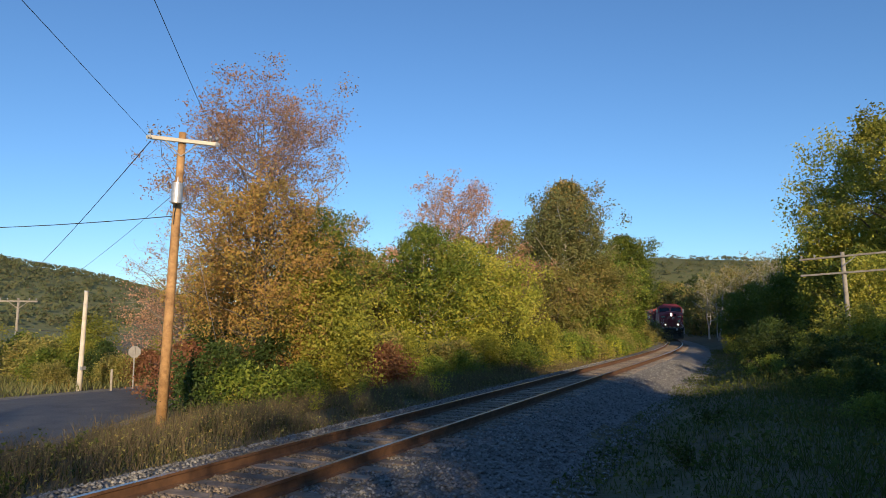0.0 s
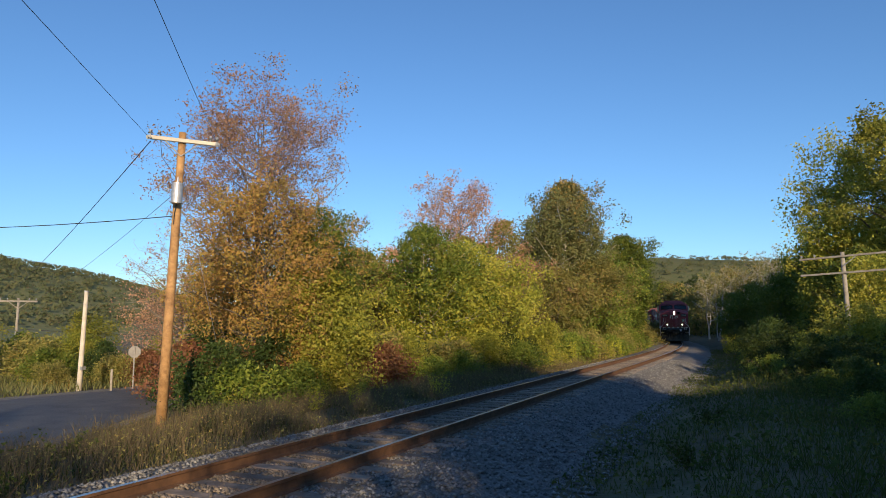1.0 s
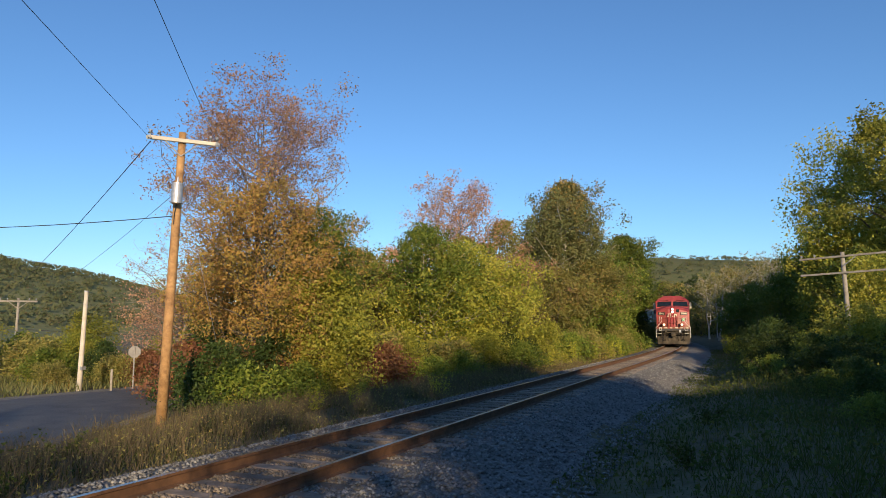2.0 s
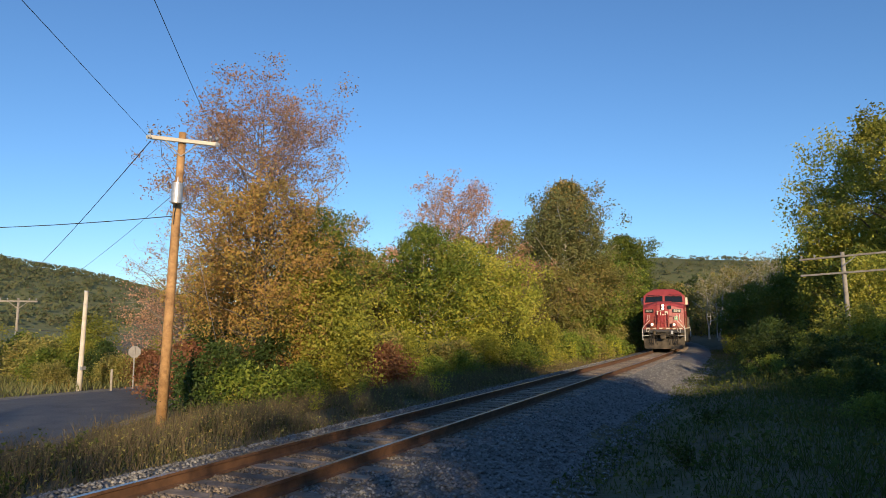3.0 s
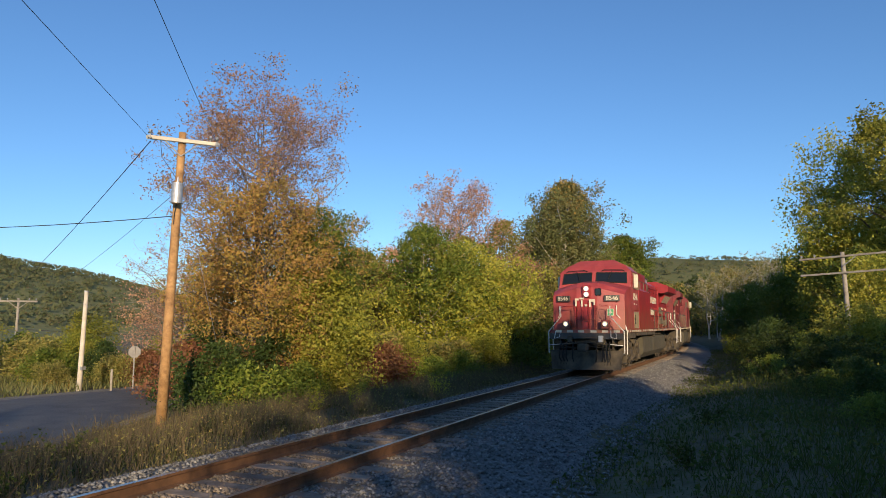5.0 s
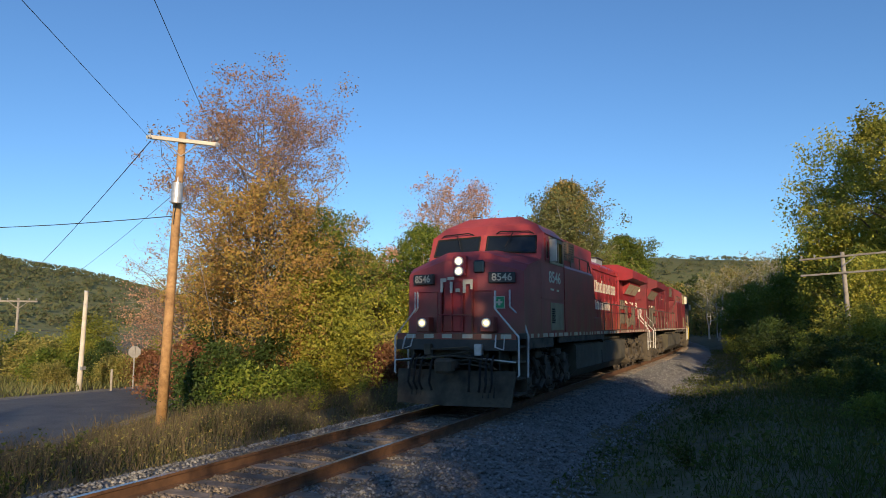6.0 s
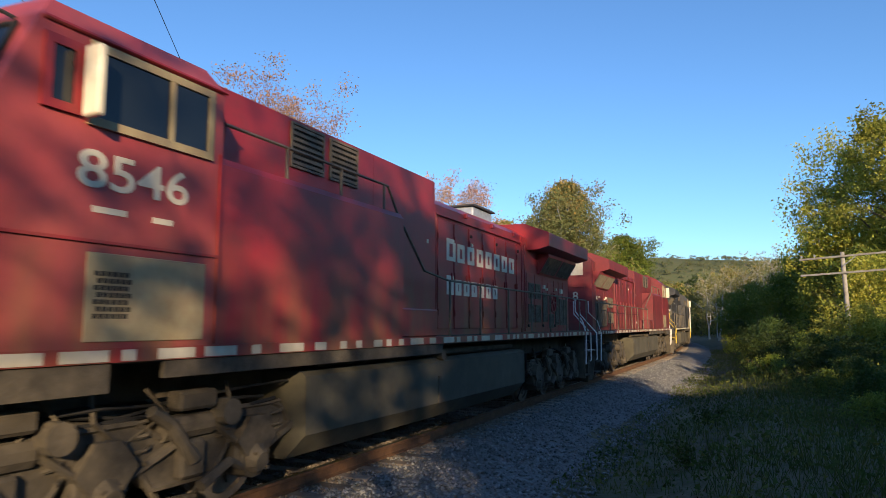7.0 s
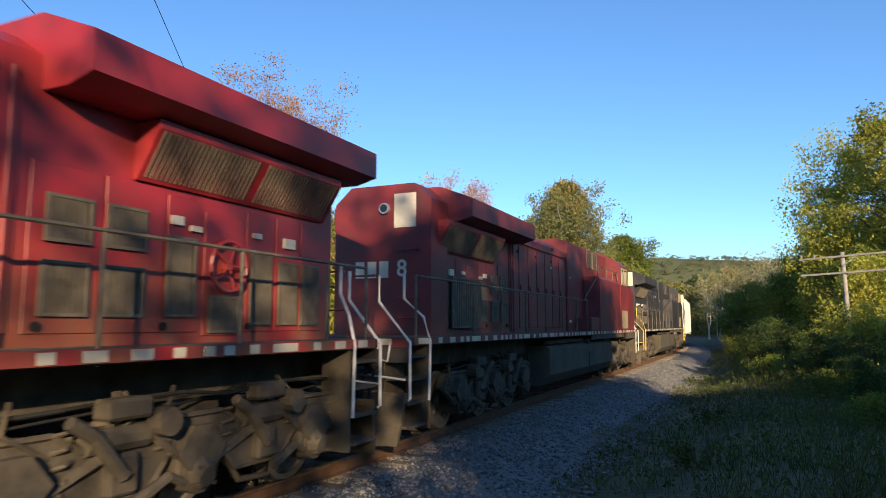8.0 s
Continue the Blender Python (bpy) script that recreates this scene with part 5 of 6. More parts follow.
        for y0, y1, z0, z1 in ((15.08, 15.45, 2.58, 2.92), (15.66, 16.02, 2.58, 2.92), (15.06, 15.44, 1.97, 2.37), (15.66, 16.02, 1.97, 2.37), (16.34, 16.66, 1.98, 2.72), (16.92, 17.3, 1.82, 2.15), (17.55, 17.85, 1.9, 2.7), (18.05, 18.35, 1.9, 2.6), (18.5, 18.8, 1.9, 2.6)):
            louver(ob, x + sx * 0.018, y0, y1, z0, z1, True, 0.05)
        for y0, y1, z0, z1 in ((14.92, 15.58, 1.80, 3.2), (15.62, 16.28, 1.80, 3.2), (16.32, 16.76, 1.80, 3.15), (16.82, 17.42, 1.76, 3.05), (17.46, 17.94, 1.80, 3.15), (17.98, 18.42, 1.80, 3.15), (18.46, 18.92, 1.80, 3.15)):
            part("hood_door", box(bmesh.new(), min(x, x + sx * 0.014), max(x, x + sx * 0.014), y0, y1, z0, z1, 0.005), paint, ob)
        for y0, z0, w, h in ((16.35, 2.86, 0.14, 0.09), (16.6, 2.82, 0.14, 0.06), (17.55, 2.86, 0.12, 0.06), (18.1, 2.8, 0.2, 0.12), (9.1, 3.3, 0.07, 0.07), (11.2, 3.45, 0.05, 0.07), (9.05, 1.95, 0.3, 0.08)):
            part("decal", box(bmesh.new(), min(x + sx * 0.014, x + sx * 0.055), max(x + sx * 0.014, x + sx * 0.055), y0, y0 + w, z0, z0 + h), mark, ob, "small pale decal plate")
        for y in (9.5, 14.55, 14.72):
            part("conduit", tube(bmesh.new(), [(x + sx * 0.03, y, 1.72), (x + sx * 0.03, y, 3.9)], 0.024, 6), paint, ob)
        for y in (10.9, 12.4, 13.9):
            part("lift_lug", box(bmesh.new(), min(x - sx * 0.1, x + sx * 0.05), max(x - sx * 0.1, x + sx * 0.05), y, y + 0.09, 4.0, 4.09, 0.01), paint, ob)
            part("sight_port", tube(bmesh.new(), [(x + sx * 0.02, y + 0.3, 3.66), (x + sx * 0.045, y + 0.3, 3.66)], 0.035, 8), VOID, ob)
        part("door_gutter", box(bmesh.new(), min(x, x + sx * 0.05), max(x, x + sx * 0.05), 9.5, 14.4, 3.88, 3.91), paint, ob)
        for y0 in (15.02, 16.3, 17.5):
            part("drain_ring", tube(bmesh.new(), [(x + sx * 0.014, y0, 1.86), (x + sx * 0.04, y0, 1.86)], 0.04, 10), VOID, ob)
        for y in (9.46, 14.5):
            part("seam_strip", box(bmesh.new(), min(x, x + sx * 0.04), max(x, x + sx * 0.04), y - 0.03, y + 0.03, 1.7, 4.05), paint, ob)
        # radiator screens that lean out under the wing
        g = part("radiator_screen", prism(bmesh.new(), [(sx * 0.9, 3.22), (sx * 0.94, 3.22), (sx * 1.22, 3.68), (sx * 1.22, 3.76), (sx * 0.9, 3.76)], 15.9, 18.9), paint, ob)
        bm = bmesh.new()
        for y in np.arange(15.98, 18.84, 0.06):
            if abs(y - 17.4) > 0.06:
                tube(bm, [(sx * 0.958, y, 3.26), (sx * 1.215, y, 3.665)], 0.019, 4)
        part("slats", bm, DARK_GRILLE, g)
    part("radiator_wing", prism(bmesh.new(), [(-1.5, 3.86), (-1.5, 4.2), (-0.85, 4.46), (0.85, 4.46), (1.5, 4.2), (1.5, 3.86), (1.2, 3.78), (-1.2, 3.78)], *wing), paint, ob)
    if not detail:
        part("hood_end_cap", prism(bmesh.new(), [(-1.0, 1.69), (-1.0, 4.12), (-0.66, 4.42), (0.66, 4.42), (1.0, 4.12), (1.0, 1.69)], wing[1] + 0.004, hood_end + 0.05), paint, ob)
        louver(ob, 1.004, wing[1] - 1.6, wing[1] - 0.2, 1.85, 2.75, True, 0.11)
        louver(ob, -1.004, wing[1] - 1.6, wing[1] - 0.2, 1.85, 2.75, True, 0.11)
    bm = bmesh.new()
    box(bm, -0.5, 0.5, 12.36, 13.57, 4.2, 4.52, 0.03)
    part("exhaust_stack", bm, GALV, ob, "pale metal exhaust housing")
    part("stack_lid", box(bmesh.new(), -0.56, 0.56, 12.3, 13.63, 4.525, 4.56), BLACK_PAINT, ob)
    for pts, r, nm in (([(0.25, 10.6, 4.2), (0.25, 10.6, 4.42)], 0.07, "roof_vent"), ([(0.25, 11.0, 4.2), (0.25, 11.0, 4.40)], 0.09, "roof_vent"),
                       ([(-0.2, 2.5, 4.64), (-0.2, 2.5, 4.74)], 0.06, "beacon"), ([(0.45, 2.7, 4.64), (0.45, 2.7, 4.80)], 0.02, "aerial"),
                       ([(-0.45, 2.35, 4.64), (-0.45, 2.35, 4.76), (-0.68, 2.4, 4.76), (-0.68, 2.4, 4.64)], 0.018, "lift_eye")):
        part(nm, tube(bmesh.new(), pts, r, 8), GRIME, ob)
    # hood end: pale corner panel, lamp, grab irons and its number as bars
    if not detail:
        face = hood_end + 0.05
        part("end_panel", box(bmesh.new(), -0.70, -0.26, face, face + 0.012, 3.62, 4.24), mark, ob, "pale end panel")
        el = part("end_lamp", tube(bmesh.new(), [(-0.08, face, 3.98), (-0.08, face + 0.08, 3.98)], 0.1, 14), GALV, ob, "round unlit rear lamp")
        part("lens", tube(bmesh.new(), [(-0.08, face + 0.081, 3.98), (-0.08, face + 0.09, 3.98)], 0.075, 12), GLASS, el)
        for x in (0.45, 0.2, -0.05):
            part("number_bar", box(bmesh.new(), x - 0.09, x + 0.09, face, face + 0.008, 2.72, 3.02), mark, ob, "pale painted bar")
        text_plate("number", "8", 0.42, mark, ob, Matrix.Translation((-0.42, face + 0.006, 2.87)) @ pose(0, 0, 0, 0, 0, 180) @ FACE)
        hood_end += 0.05
        for z in (2.0, 2.35, 3.2):
            handrail(ob, [(-0.75, hood_end, z), (-0.75, hood_end + 0.09, z), (-0.4, hood_end + 0.09, z), (-0.4, hood_end, z)], 0.014, paint, name="grab_iron")
    # deck handrails along the hood
    for sx in (-1, 1):
        x = sx * 1.44
        rail_ys = [9.0, 10.4, 12.0, 13.6, 15.2, 16.8, 18.3, end - 0.25]
        handrail(ob, [(x, rail_ys[0], 2.62)] + [(x, y, 2.62) for y in rail_ys[1:]], 0.02, DARK_GRILLE, [((x, y, 1.55), (x, y, 2.62)) for y in rail_ys])
    # hand-brake wheel on the hood door
    bm = bmesh.new()
    k = 20
    pts = [(0.985, 17.12 + 0.27 * math.cos(2 * math.pi * i / k), 2.50 + 0.27 * math.sin(2 * math.pi * i / k)) for i in range(k + 1)]
    tube(bm, pts, 0.025, 6)
    for i in range(5):
        a = 2 * math.pi * i / 5
        tube(bm, [(0.985, 17.12, 2.50), (0.985, 17.12 + 0.27 * math.cos(a), 2.50 + 0.27 * math.sin(a))], 0.016, 5)
    tube(bm, [(0.9, 17.12, 2.50), (1.0, 17.12, 2.50)], 0.05, 8)
    part("handbrake_wheel", bm, paint, ob)
    # fuel tank
    part("fuel_tank", prism(bmesh.new(), [(-1.4, 1.28), (-1.4, 0.62), (-1.12, 0.34), (1.12, 0.34), (1.4, 0.62), (1.4, 1.28), (1.3, 1.34), (-1.3, 1.34)], 5.05, 13.15), TANK_GREY, ob, "dusty grey fuel tank")
    bm = bmesh.new()
    for sx in (-1, 1):
        box(bm, sx * 1.405 - 0.01, sx * 1.405 + 0.012, 8.62, 8.72, 0.62, 1.05)
        tube(bm, [(sx * 1.25, 8.8, 1.36), (sx * 1.42, 8.8, 1.38)], 0.09, 8)
        tube(bm, [(sx * 1.2, 5.5, 1.42), (sx * 1.2, 12.8, 1.42)], 0.06, 6)
    part("tank_fitting", bm, GRIME, ob)
    bogie(ob, (0.75, 2.57, 4.40), 0.5, rng)
    bogie(ob, (14.72, 16.55, 18.40), 0.5, rng)
    axles = [wheelset(ob, y, 0.5) for y in (0.75, 2.57, 4.40, 14.72, 16.55, 18.40)]
    # pilot, steps and couplers at both ends
    for y0, d in ((-0.42, -1), (end, 1)):
        bm = bmesh.new()
        front = y0 + d * 0.40
        for sx in (-1, 1):
            q = [(0.0, front, 0.14), (sx * 1.36, front - d * 0.22, 0.14), (sx * 1.42, y0 + d * 0.02, 0.88), (0.0, y0 + d * 0.10, 0.88)]
            vs = [bm.verts.new(p) for p in q] + [bm.verts.new((p[0], p[1] - d * 0.06, p[2])) for p in q]
            for f in ((0, 1, 2, 3), (7, 6, 5, 4), (0, 4, 5, 1), (1, 5, 6, 2), (2, 6, 7, 3), (3, 7, 4, 0)):
                bm.faces.new([vs[i] for i in f])
        pl = part("plow", bm, GRIME, ob, "dirty steel snow plow")
        for x in (-0.98, -0.86, -0.74, 0.74, 0.86, 0.98):
            def on_plow(z, x=x):
                u, f = (z - 0.14) / 0.74, abs(x) / 1.39
                low, high = front - d * 0.22 * f, y0 + d * (0.10 - 0.08 * f)
                return (x, low + (high - low) * u + d * 0.006, z)
            # Dark bar laid on the plow for the shade in a slot.
            part("slot", tube(bmesh.new(), [on_plow(0.32), on_plow(0.74)], 0.02, 4), VOID, pl)
        bm = bmesh.new()
        box(bm, -1.46, 1.46, min(y0, y0 + d * 0.05), max(y0, y0 + d * 0.05), 1.32, 1.55)
        part("end_plate", bm, BLACK_PAINT, ob)
        part("end_sill", box(bmesh.new(), -1.44, 1.44, min(y0, y0 + d * 0.052), max(y0, y0 + d * 0.052), 1.555, 1.685), paint, ob)
        bm = bmesh.new()
        box(bm, -0.13, 0.13, min(y0, y0 + d * 0.55), max(y0, y0 + d * 0.55), 0.92, 1.12, 0.02)
        box(bm, -0.20, 0.20, min(y0 + d * 0.42, y0 + d * 0.74), max(y0 + d * 0.42, y0 + d * 0.74), 0.84, 1.16, 0.06)
        tube(bm, [(-0.9, y0 + d * 0.2, 1.12), (0, y0 + d * 0.24, 1.2), (0.9, y0 + d * 0.2, 1.12)], 0.02, 5)
        part("coupler", bm, GRIME, ob)
        for k in range(5):
            z = 0.98 + 0.09 * k
            part("train_line", tube(bmesh.new(), [(-1.0 + 0.1 * k, y0 + d * 0.07, z), (-0.4, y0 + d * (0.1 + 0.03 * k), z - 0.1 * (k % 2)), (0.35, y0 + d * 0.12, z + 0.05), (1.0 - 0.12 * k, y0 + d * 0.07, z - 0.05)], 0.022, 5), GRIME, ob)
        for x in (-0.62, 0.6):
            part("gladhand_box", box(bmesh.new(), x - 0.09, x + 0.09, min(y0, y0 + d * 0.16), max(y0, y0 + d * 0.16), 1.2, 1.46, 0.02), GALV if x > 0 else GRIME, ob)
        for k in range(8):
            bm = bmesh.new()
            x = (-0.95, -0.82, -0.69, -0.45, 0.45, 0.69, 0.82, 0.95)[k]
            tube(bm, [(x, y0 + d * 0.10, 1.22), (x * 1.02, y0 + d * 0.28, 1.05), (x * 1.05, y0 + d * 0.36, 0.62), (x * 0.98, y0 + d * 0.30, 0.45)], 0.026, 6)
            part("air_hose", bm, VOID, ob)
        for sx in (-1, 1):
            for i, z in enumerate((0.36, 0.70, 1.05, 1.38)):
                part("step", box(bmesh.new(), min(sx * 1.07, sx * 1.46), max(sx * 1.07, sx * 1.46), min(y0 - d * 0.55, y0 + d * 0.02), max(y0 - d * 0.55, y0 + d * 0.02), z, z + 0.04), GRIME, ob)
            bm = bmesh.new()
            box(bm, min(sx * 1.03, sx * 1.06), max(sx * 1.03, sx * 1.06), min(y0 - d * 0.62, y0), max(y0 - d * 0.62, y0), 0.34, 1.6)
            box(bm, min(sx * 1.05, sx * 1.46), max(sx * 1.05, sx * 1.46), min(y0 - d * 0.66, y0 - d * 0.62), max(y0 - d * 0.66, y0 - d * 0.62), 0.30, 1.58)
            part("step_side", bm, GRIME, ob)
            # long stair rails, bent outwards at knee height
            handrail(ob, [(sx * 1.47, y0 + d * 0.03, 0.78), (sx * 1.50, y0 + d * 0.04, 0.80), (sx * 1.50, y0 + d * 0.04, 1.62), (sx * 0.98, y0 + d * 0.06, 2.22), (sx * 0.98, y0 + d * 0.06, 2.62)], 0.022, rail_paint, name="stair_rail")
            handrail(ob, [(sx * 1.49, y0 - d * 0.62, 0.72), (sx * 1.51, y0 - d * 0.62, 1.62), (sx * 1.40, y0 - d * 0.60, 2.0), (sx * 1.15, y0 - d * 0.42, 2.28), (sx * 1.15, y0 - d * 0.42, 2.66)], 0.022, rail_paint, name="stair_rail")
            handrail(ob, [(sx * 1.0, y0 + d * 0.08, 1.66), (sx * 1.02, y0 + d * 0.20, 1.40), (sx * 1.22, y0 + d * 0.22, 1.34), (sx * 1.2, y0 + d * 0.1, 1.62)], 0.016, rail_paint, name="lift_lever")
            handrail(ob, [(sx * 0.6, y0 + d * 0.06, 1.15), (sx * 1.45, y0 + d * 0.10, 1.08)], 0.016, rail_paint, name="lift_lever")
        bm = bmesh.new()
        for sx in (-1, 1):
            tube(bm, [(sx * 0.42, y0 + d * 0.04, 1.68), (sx * 0.42, y0 + d * 0.04, 2.62), (sx * 0.9, y0 + d * 0.05, 2.62)], 0.02, 6)
        tube(bm, [(-0.42, y0 + d * 0.04, 2.1), (0.42, y0 + d * 0.04, 2.1)], 0.016, 6)
        part("end_rail", bm, paint, ob)
        for x in (-1.2, -0.75, -0.3, 0.2, 0.65, 1.1):
            part("reflector", box(bmesh.new(), x, x + 0.24, min(y0 + d * 0.05, y0 + d * 0.058), max(y0 + d * 0.05, y0 + d * 0.058), 1.58, 1.67), REFLECT, ob)
    # lamps
    bm = bmesh.new()
    box(bm, -0.16, 0.16, -0.20, -0.02, 2.98, 3.46, 0.02)
    hb = part("headlight_box", bm, paint, ob)
    for z in (3.10, 3.33):
        part("bezel", tube(bmesh.new(), [(0, -0.222, z), (0, -0.19, z)], 0.112, 14), GALV, hb)
        part("headlight", tube(bmesh.new(), [(0, -0.235, z), (0, -0.19, z)], 0.088, 14), HEADLIGHT if detail else GALV, hb, "round headlight")
        if detail:
            part("burner", tube(bmesh.new(), [(0, -0.24, z), (0, -0.236, z)], 0.04, 12), FILAMENT, hb, "bright lit lamp core")
    for sx in (-1, 1):
        bm = bmesh.new()
        box(bm, min(sx * 0.62, sx * 0.94), max(sx * 0.62, sx * 0.94), -0.50, -0.22, 1.72, 2.06, 0.02)
        d = part("ditch_light_box", bm, paint, ob)
        part("bezel", tube(bmesh.new(), [(sx * 0.78, -0.53, 1.92), (sx * 0.78, -0.49, 1.92)], 0.11, 14), GALV, d)
        part("ditch_light", tube(bmesh.new(), [(sx * 0.78, -0.545, 1.92), (sx * 0.78, -0.49, 1.92)], 0.085, 14), DITCH if detail else GALV, d, "round lamp")
        if detail:
            part("burner", tube(bmesh.new(), [(sx * 0.78, -0.55, 1.92), (sx * 0.78, -0.546, 1.92)], 0.032, 12), FILAMENT, d, "bright lit lamp core")
    # nose door, window, grab irons
    bm = bmesh.new()
    box(bm, -0.40, 0.05, -0.19, -0.10, 1.72, 2.88, 0.015)
    part("nose_door", bm, paint, ob)
    for x in (-0.44, -0.18, 0.09, 0.32):
        part("nose_rib", box(bmesh.new(), x - 0.02, x + 0.02, -0.24, -0.12, 1.72, 2.80, 0.005), paint, ob)
    if detail:
        part("nose_window", box(bmesh.new(), 0.33, 0.58, -0.15, 0.0, 3.05, 3.34, 0.03), GLASS, ob, "small dark nose window")
        lean = pose(0, 0, 0, 0, 0, 14.2)
        for sx in (-1, 1):
            c = Vector((sx * 0.98, -0.02, 2.94))
            mm = Matrix.Translation(c) @ pose(0, 0, 0, 0, 0, sx * 14.2)
            nb = part("number_board", box(bmesh.new(), -0.30, 0.30, -0.05, 0.05, -0.12, 0.12, 0.012), BLACK_PAINT, ob, "black board with white numbers")
            nb.matrix_basis = mm
            text_plate("number", number, 0.235, REFLECT, nb, Matrix.Translation((0, -0.056, 0)) @ FACE)
        sg = part("safety_sign", box(bmesh.new(), -0.125, 0.125, -0.012, 0.012, -0.14, 0.14), REFLECT, ob, "green plate with a white cross")
        sg.matrix_basis = Matrix.Translation((0.92, -0.052, 2.38)) @ lean
        part("plate", box(bmesh.new(), -0.108, 0.108, -0.017, -0.0125, -0.122, 0.122), GREEN_SIGN, sg)
        bm = bmesh.new()
        box(bm, -0.07, 0.07, -0.022, -0.0175, -0.024, 0.024)
        box(bm, -0.024, 0.024, -0.0222, -0.0176, -0.07, 0.07)
        part("cross", bm, REFLECT, sg)
        # cream emblem on the nose as plain shapes
        bm = bmesh.new()
        for x0, x1, z0, z1 in ((-0.44, -0.30, 2.86, 2.94), (-0.26, -0.10, 2.90, 2.97), (-0.44, -0.38, 2.62, 2.86), (-0.20, -0.14, 2.60, 2.86), (0.12, 0.36, 2.80, 2.90), (0.12, 0.19, 2.60, 2.80), (0.30, 0.36, 2.68, 2.80), (-0.06, 0.04, 2.62, 2.70)):
            part("emblem_bar", box(bmesh.new(), x0, x1, -0.262, -0.245, z0, z1), mark, ob, "worn cream emblem bar")
        text_plate("road_number", number, 0.41, mark, ob, Matrix.Translation((1.506, 2.51, 3.06)) @ SIDE @ Matrix.Diagonal((1.38, 1, 1, 1)), "worn cream painted number")
        for y0, y1, z0 in ((2.1, 2.42, 2.74), (2.68, 2.9, 2.73)):
            part("stencil", box(bmesh.new(), 1.5, 1.506, y0, y1, z0, z0 + 0.05), mark, ob)
    # line name as plain bars, one a letter
    for z0, z1, y0, y1, k in ((3.08, 3.50, 10.0, 14.05, 8), (2.44, 2.80, 10.0, 12.85, 7)):
        step = (y1 - y0) / k
        for i in range(k):
            bm = bmesh.new()
            top = z1 if i == 0 else z1 - 0.06
            y, w, st = y0 + i * step, step * (0.8 if i == 0 else 0.7), 0.115
            for a in ((y, y + st, z0, top), (y + w - st, y + w, z0, top), (y + st, y + w - st, top - 0.09, top), (y + st, y + w - st, z0, z0 + 0.08)):
                box(bm, 0.923, 0.93, *a)
            part("marking_bar", bm, mark, ob, "worn painted marking in a plain shape")
    return ob, axles


def hopper(label, paint, length=15.0):
    ob = thing("hopper_car", label, "freight car", "freight cars")
    sec = [(-1.5, 1.2), (-1.56, 2.6), (-1.45, 3.9), (-0.9, 4.35), (0.9, 4.35), (1.45, 3.9), (1.56, 2.6), (1.5, 1.2)]
    part("body", prism(bmesh.new(), sec, 0.5, length - 0.5, lambda x, z: max(0, 2.4 - z) * 0.4), paint, ob)
    for sx in (-1, 1):
        for i in range(9):
            y = 1.1 + i * (length - 2.2) / 8
            bm = bmesh.new()
            side_prism(bm, [(y - 0.05, 1.25), (y + 0.05, 1.25), (y + 0.05, 3.85), (y - 0.05, 3.85)], min(sx * 1.5, sx * 1.6), max(sx * 1.5, sx * 1.6))
            part("rib", bm, paint, ob)
    bm = bmesh.new()
    box(bm, -0.35, 0.35, 0.8, length - 0.8, 4.36, 4.42)
    part("roof_walk", bm, GALV, ob)
    bm = bmesh.new()
    box(bm, -0.4, 0.4, -0.1, length + 0.1, 0.85, 1.2)
    for y in (3.2, length / 2, length - 3.2):
        prism(bm, [(-1.3, 1.2), (-0.5, 0.45), (0.5, 0.45), (1.3, 1.2)], y - 1.3, y + 1.3)
    part("underframe", bm, GRIME, ob)
    for y in (0.6, length - 0.6):
        bm = bmesh.new()
        for z in np.arange(1.1, 4.1, 0.4):
            tube(bm, [(1.1, y, z), (1.5, y, z)], 0.016, 5)
        tube(bm, [(1.1, y, 1.0), (1.1, y, 4.2)], 0.02, 5), tube(bm, [(1.5, y, 1.0), (1.5, y, 4.0)], 0.02, 5)
        part("ladder", bm, paint, ob)
    axles = []
    for c in (1.7, length - 1.7):
        for sx in (-1, 1):
            bm = bmesh.new()
            side_prism(bm, [(c - 1.2, 0.62), (c - 0.5, 0.78), (c + 0.5, 0.78), (c + 1.2, 0.62), (c + 1.2, 0.40), (c + 0.5, 0.25), (c - 0.5, 0.25), (c - 1.2, 0.40)], min(sx * 0.98, sx * 1.1), max(sx * 0.98, sx * 1.1))
            part("side_frame", bm, GRIME, ob)
        axles += [wheelset(ob, c - 0.88, 0.45), wheelset(ob, c + 0.88, 0.45)]
    return ob, axles


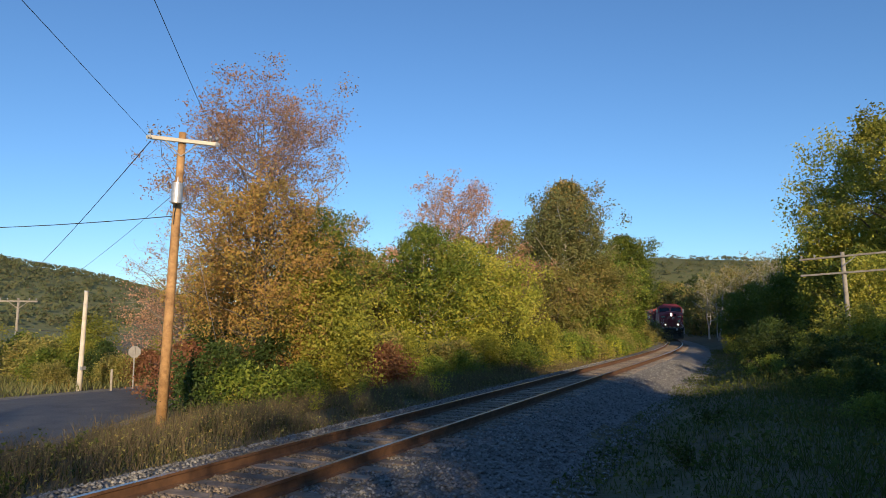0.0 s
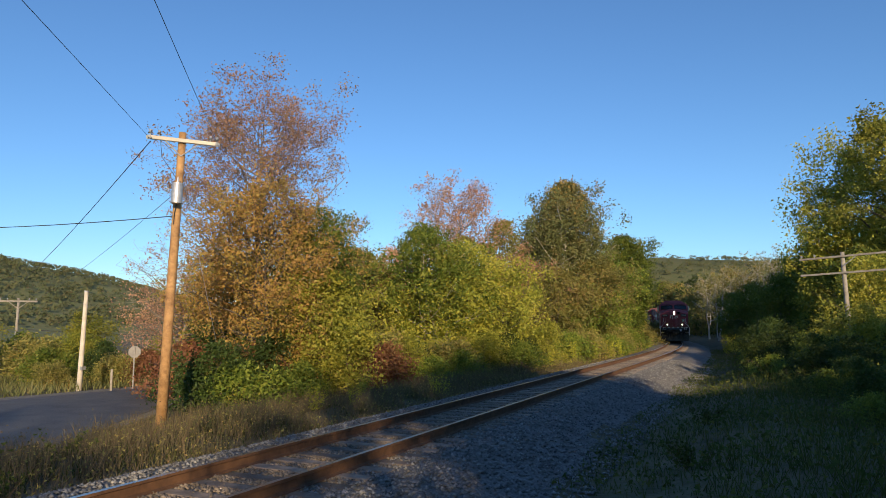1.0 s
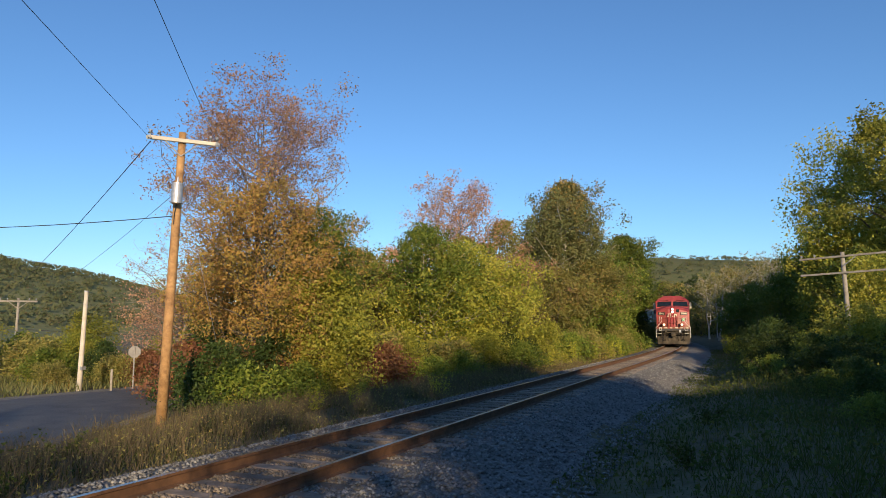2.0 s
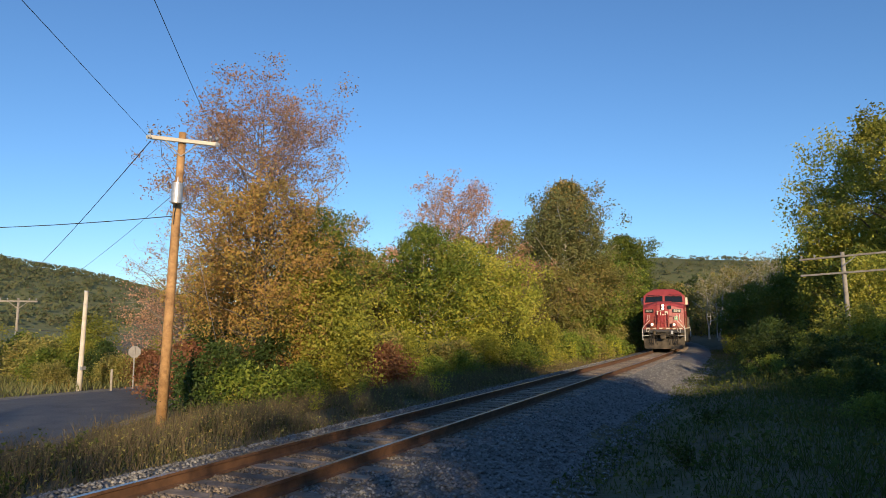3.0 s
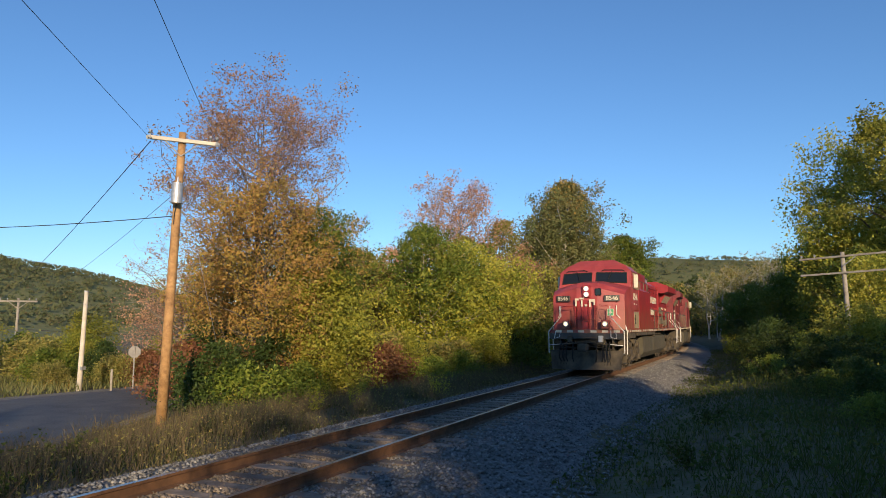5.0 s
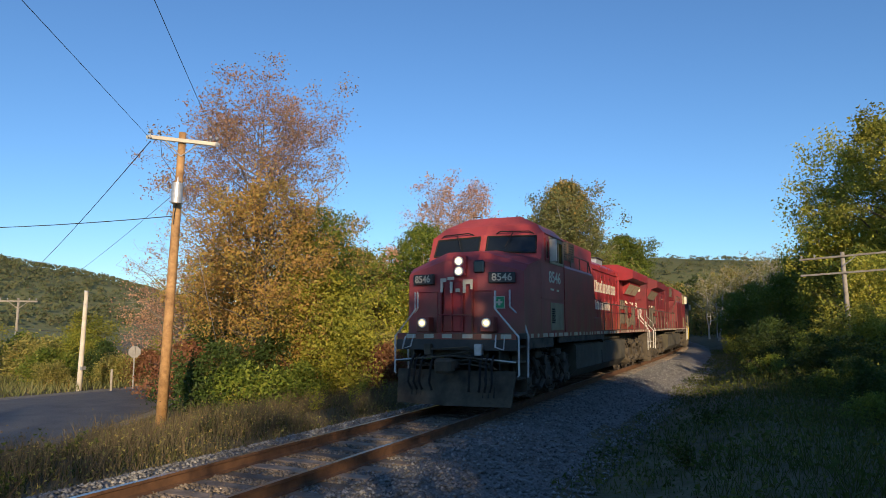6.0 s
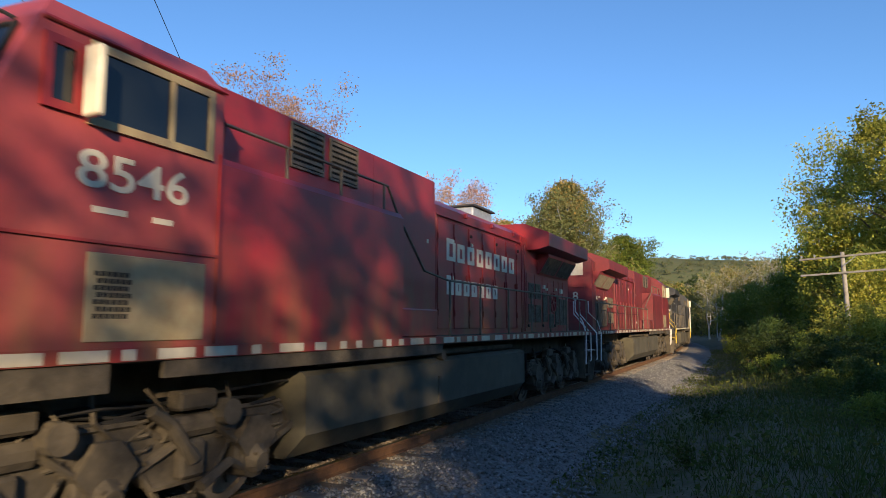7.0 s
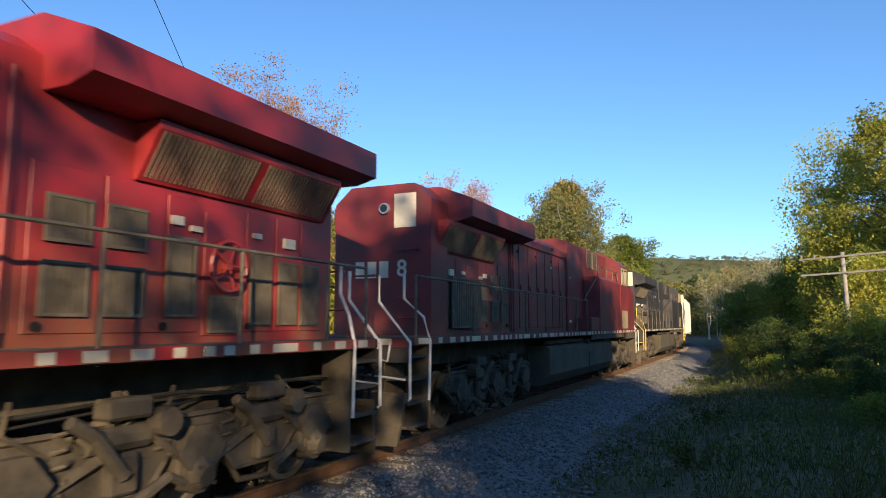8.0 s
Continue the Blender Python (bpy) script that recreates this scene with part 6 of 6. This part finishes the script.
SPEED, NOSE_AT_START = 12.925, 91.9
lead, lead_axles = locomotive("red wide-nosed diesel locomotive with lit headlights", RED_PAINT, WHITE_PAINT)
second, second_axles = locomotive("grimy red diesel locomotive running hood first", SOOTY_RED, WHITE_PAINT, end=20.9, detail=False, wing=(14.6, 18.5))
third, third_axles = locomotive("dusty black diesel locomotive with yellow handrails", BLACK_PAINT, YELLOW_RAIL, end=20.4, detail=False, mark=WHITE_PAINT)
cars = [hopper("dirty white covered hopper car", HOPPER_WHITE)]
for paint, label in ((HOPPER_WHITE, "dirty white covered hopper car"), (BOX_TAN, "dusty tan covered hopper car")):
    cars.append(hopper(label, paint))
# thing, axles, wheel radius, how far behind the leading nose, turned about, its bogies' places, its direction
CONSIST = [(lead, lead_axles, 0.5, 0.0, False, (2.57, 16.55)),
           (second, second_axles, 0.5, 41.3, True, (2.57, 16.55)),
           (third, third_axles, 0.5, 63.6, True, (2.57, 16.55))]
gap = 64.9
for car, ax in cars:
    CONSIST.append((car, ax, 0.45, gap, False, (1.7, 13.3)))
    gap += 15.9


def motions():
    """The train rolls along the track towards -y at a steady pace."""
    for ob, axles, r, back, turned, (b0, b1) in CONSIST:
        sgn = -1 if turned else 1
        rows = []
        for i in range(33):
            t = 0.25 * i
            s = NOSE_AT_START - SPEED * t + back
            p0, p1 = track(s + sgn * b0)[0], track(s + sgn * b1)[0]
            d = (p1 - p0).normalized()
            o = p0 - d * b0
            rows.append((t, pose(o.x, o.y, 0.0, 0, 0, math.degrees(math.atan2(-d.x, d.y)))))
        walk(ob, rows)
        for w in axles:
            y = w.matrix_basis.translation.y
            walk(w, [(i / 30, pose(0, y, r, sgn * math.degrees(SPEED * i / 30 / r) % 360)) for i in range(241)])



# ---- ties, each its own piece ----
tie_mesh = bpy.data.meshes.new("tie")
bm = bmesh.new()
box(bm, -1.3, 1.3, -0.115, 0.115, -0.36, -0.172, 0.012)
bmesh.ops.recalc_face_normals(bm, faces=bm.faces[:])
bm.to_mesh(tie_mesh)
bm.free()
tie_mesh.materials.append(TIE)
rngt = np.random.default_rng(4)
for i in range(280):
    s = -4 + 0.55 * i
    p, a = track(s)
    t = new("tie", tie_mesh)
    t.parent = rt
    t.matrix_basis = pose(p.x + float(rngt.normal(0, 0.03)), p.y, float(rngt.uniform(-0.012, 0.006)), 0, 0, math.degrees(a) + float(rngt.normal(0, 0.6)))

motions()
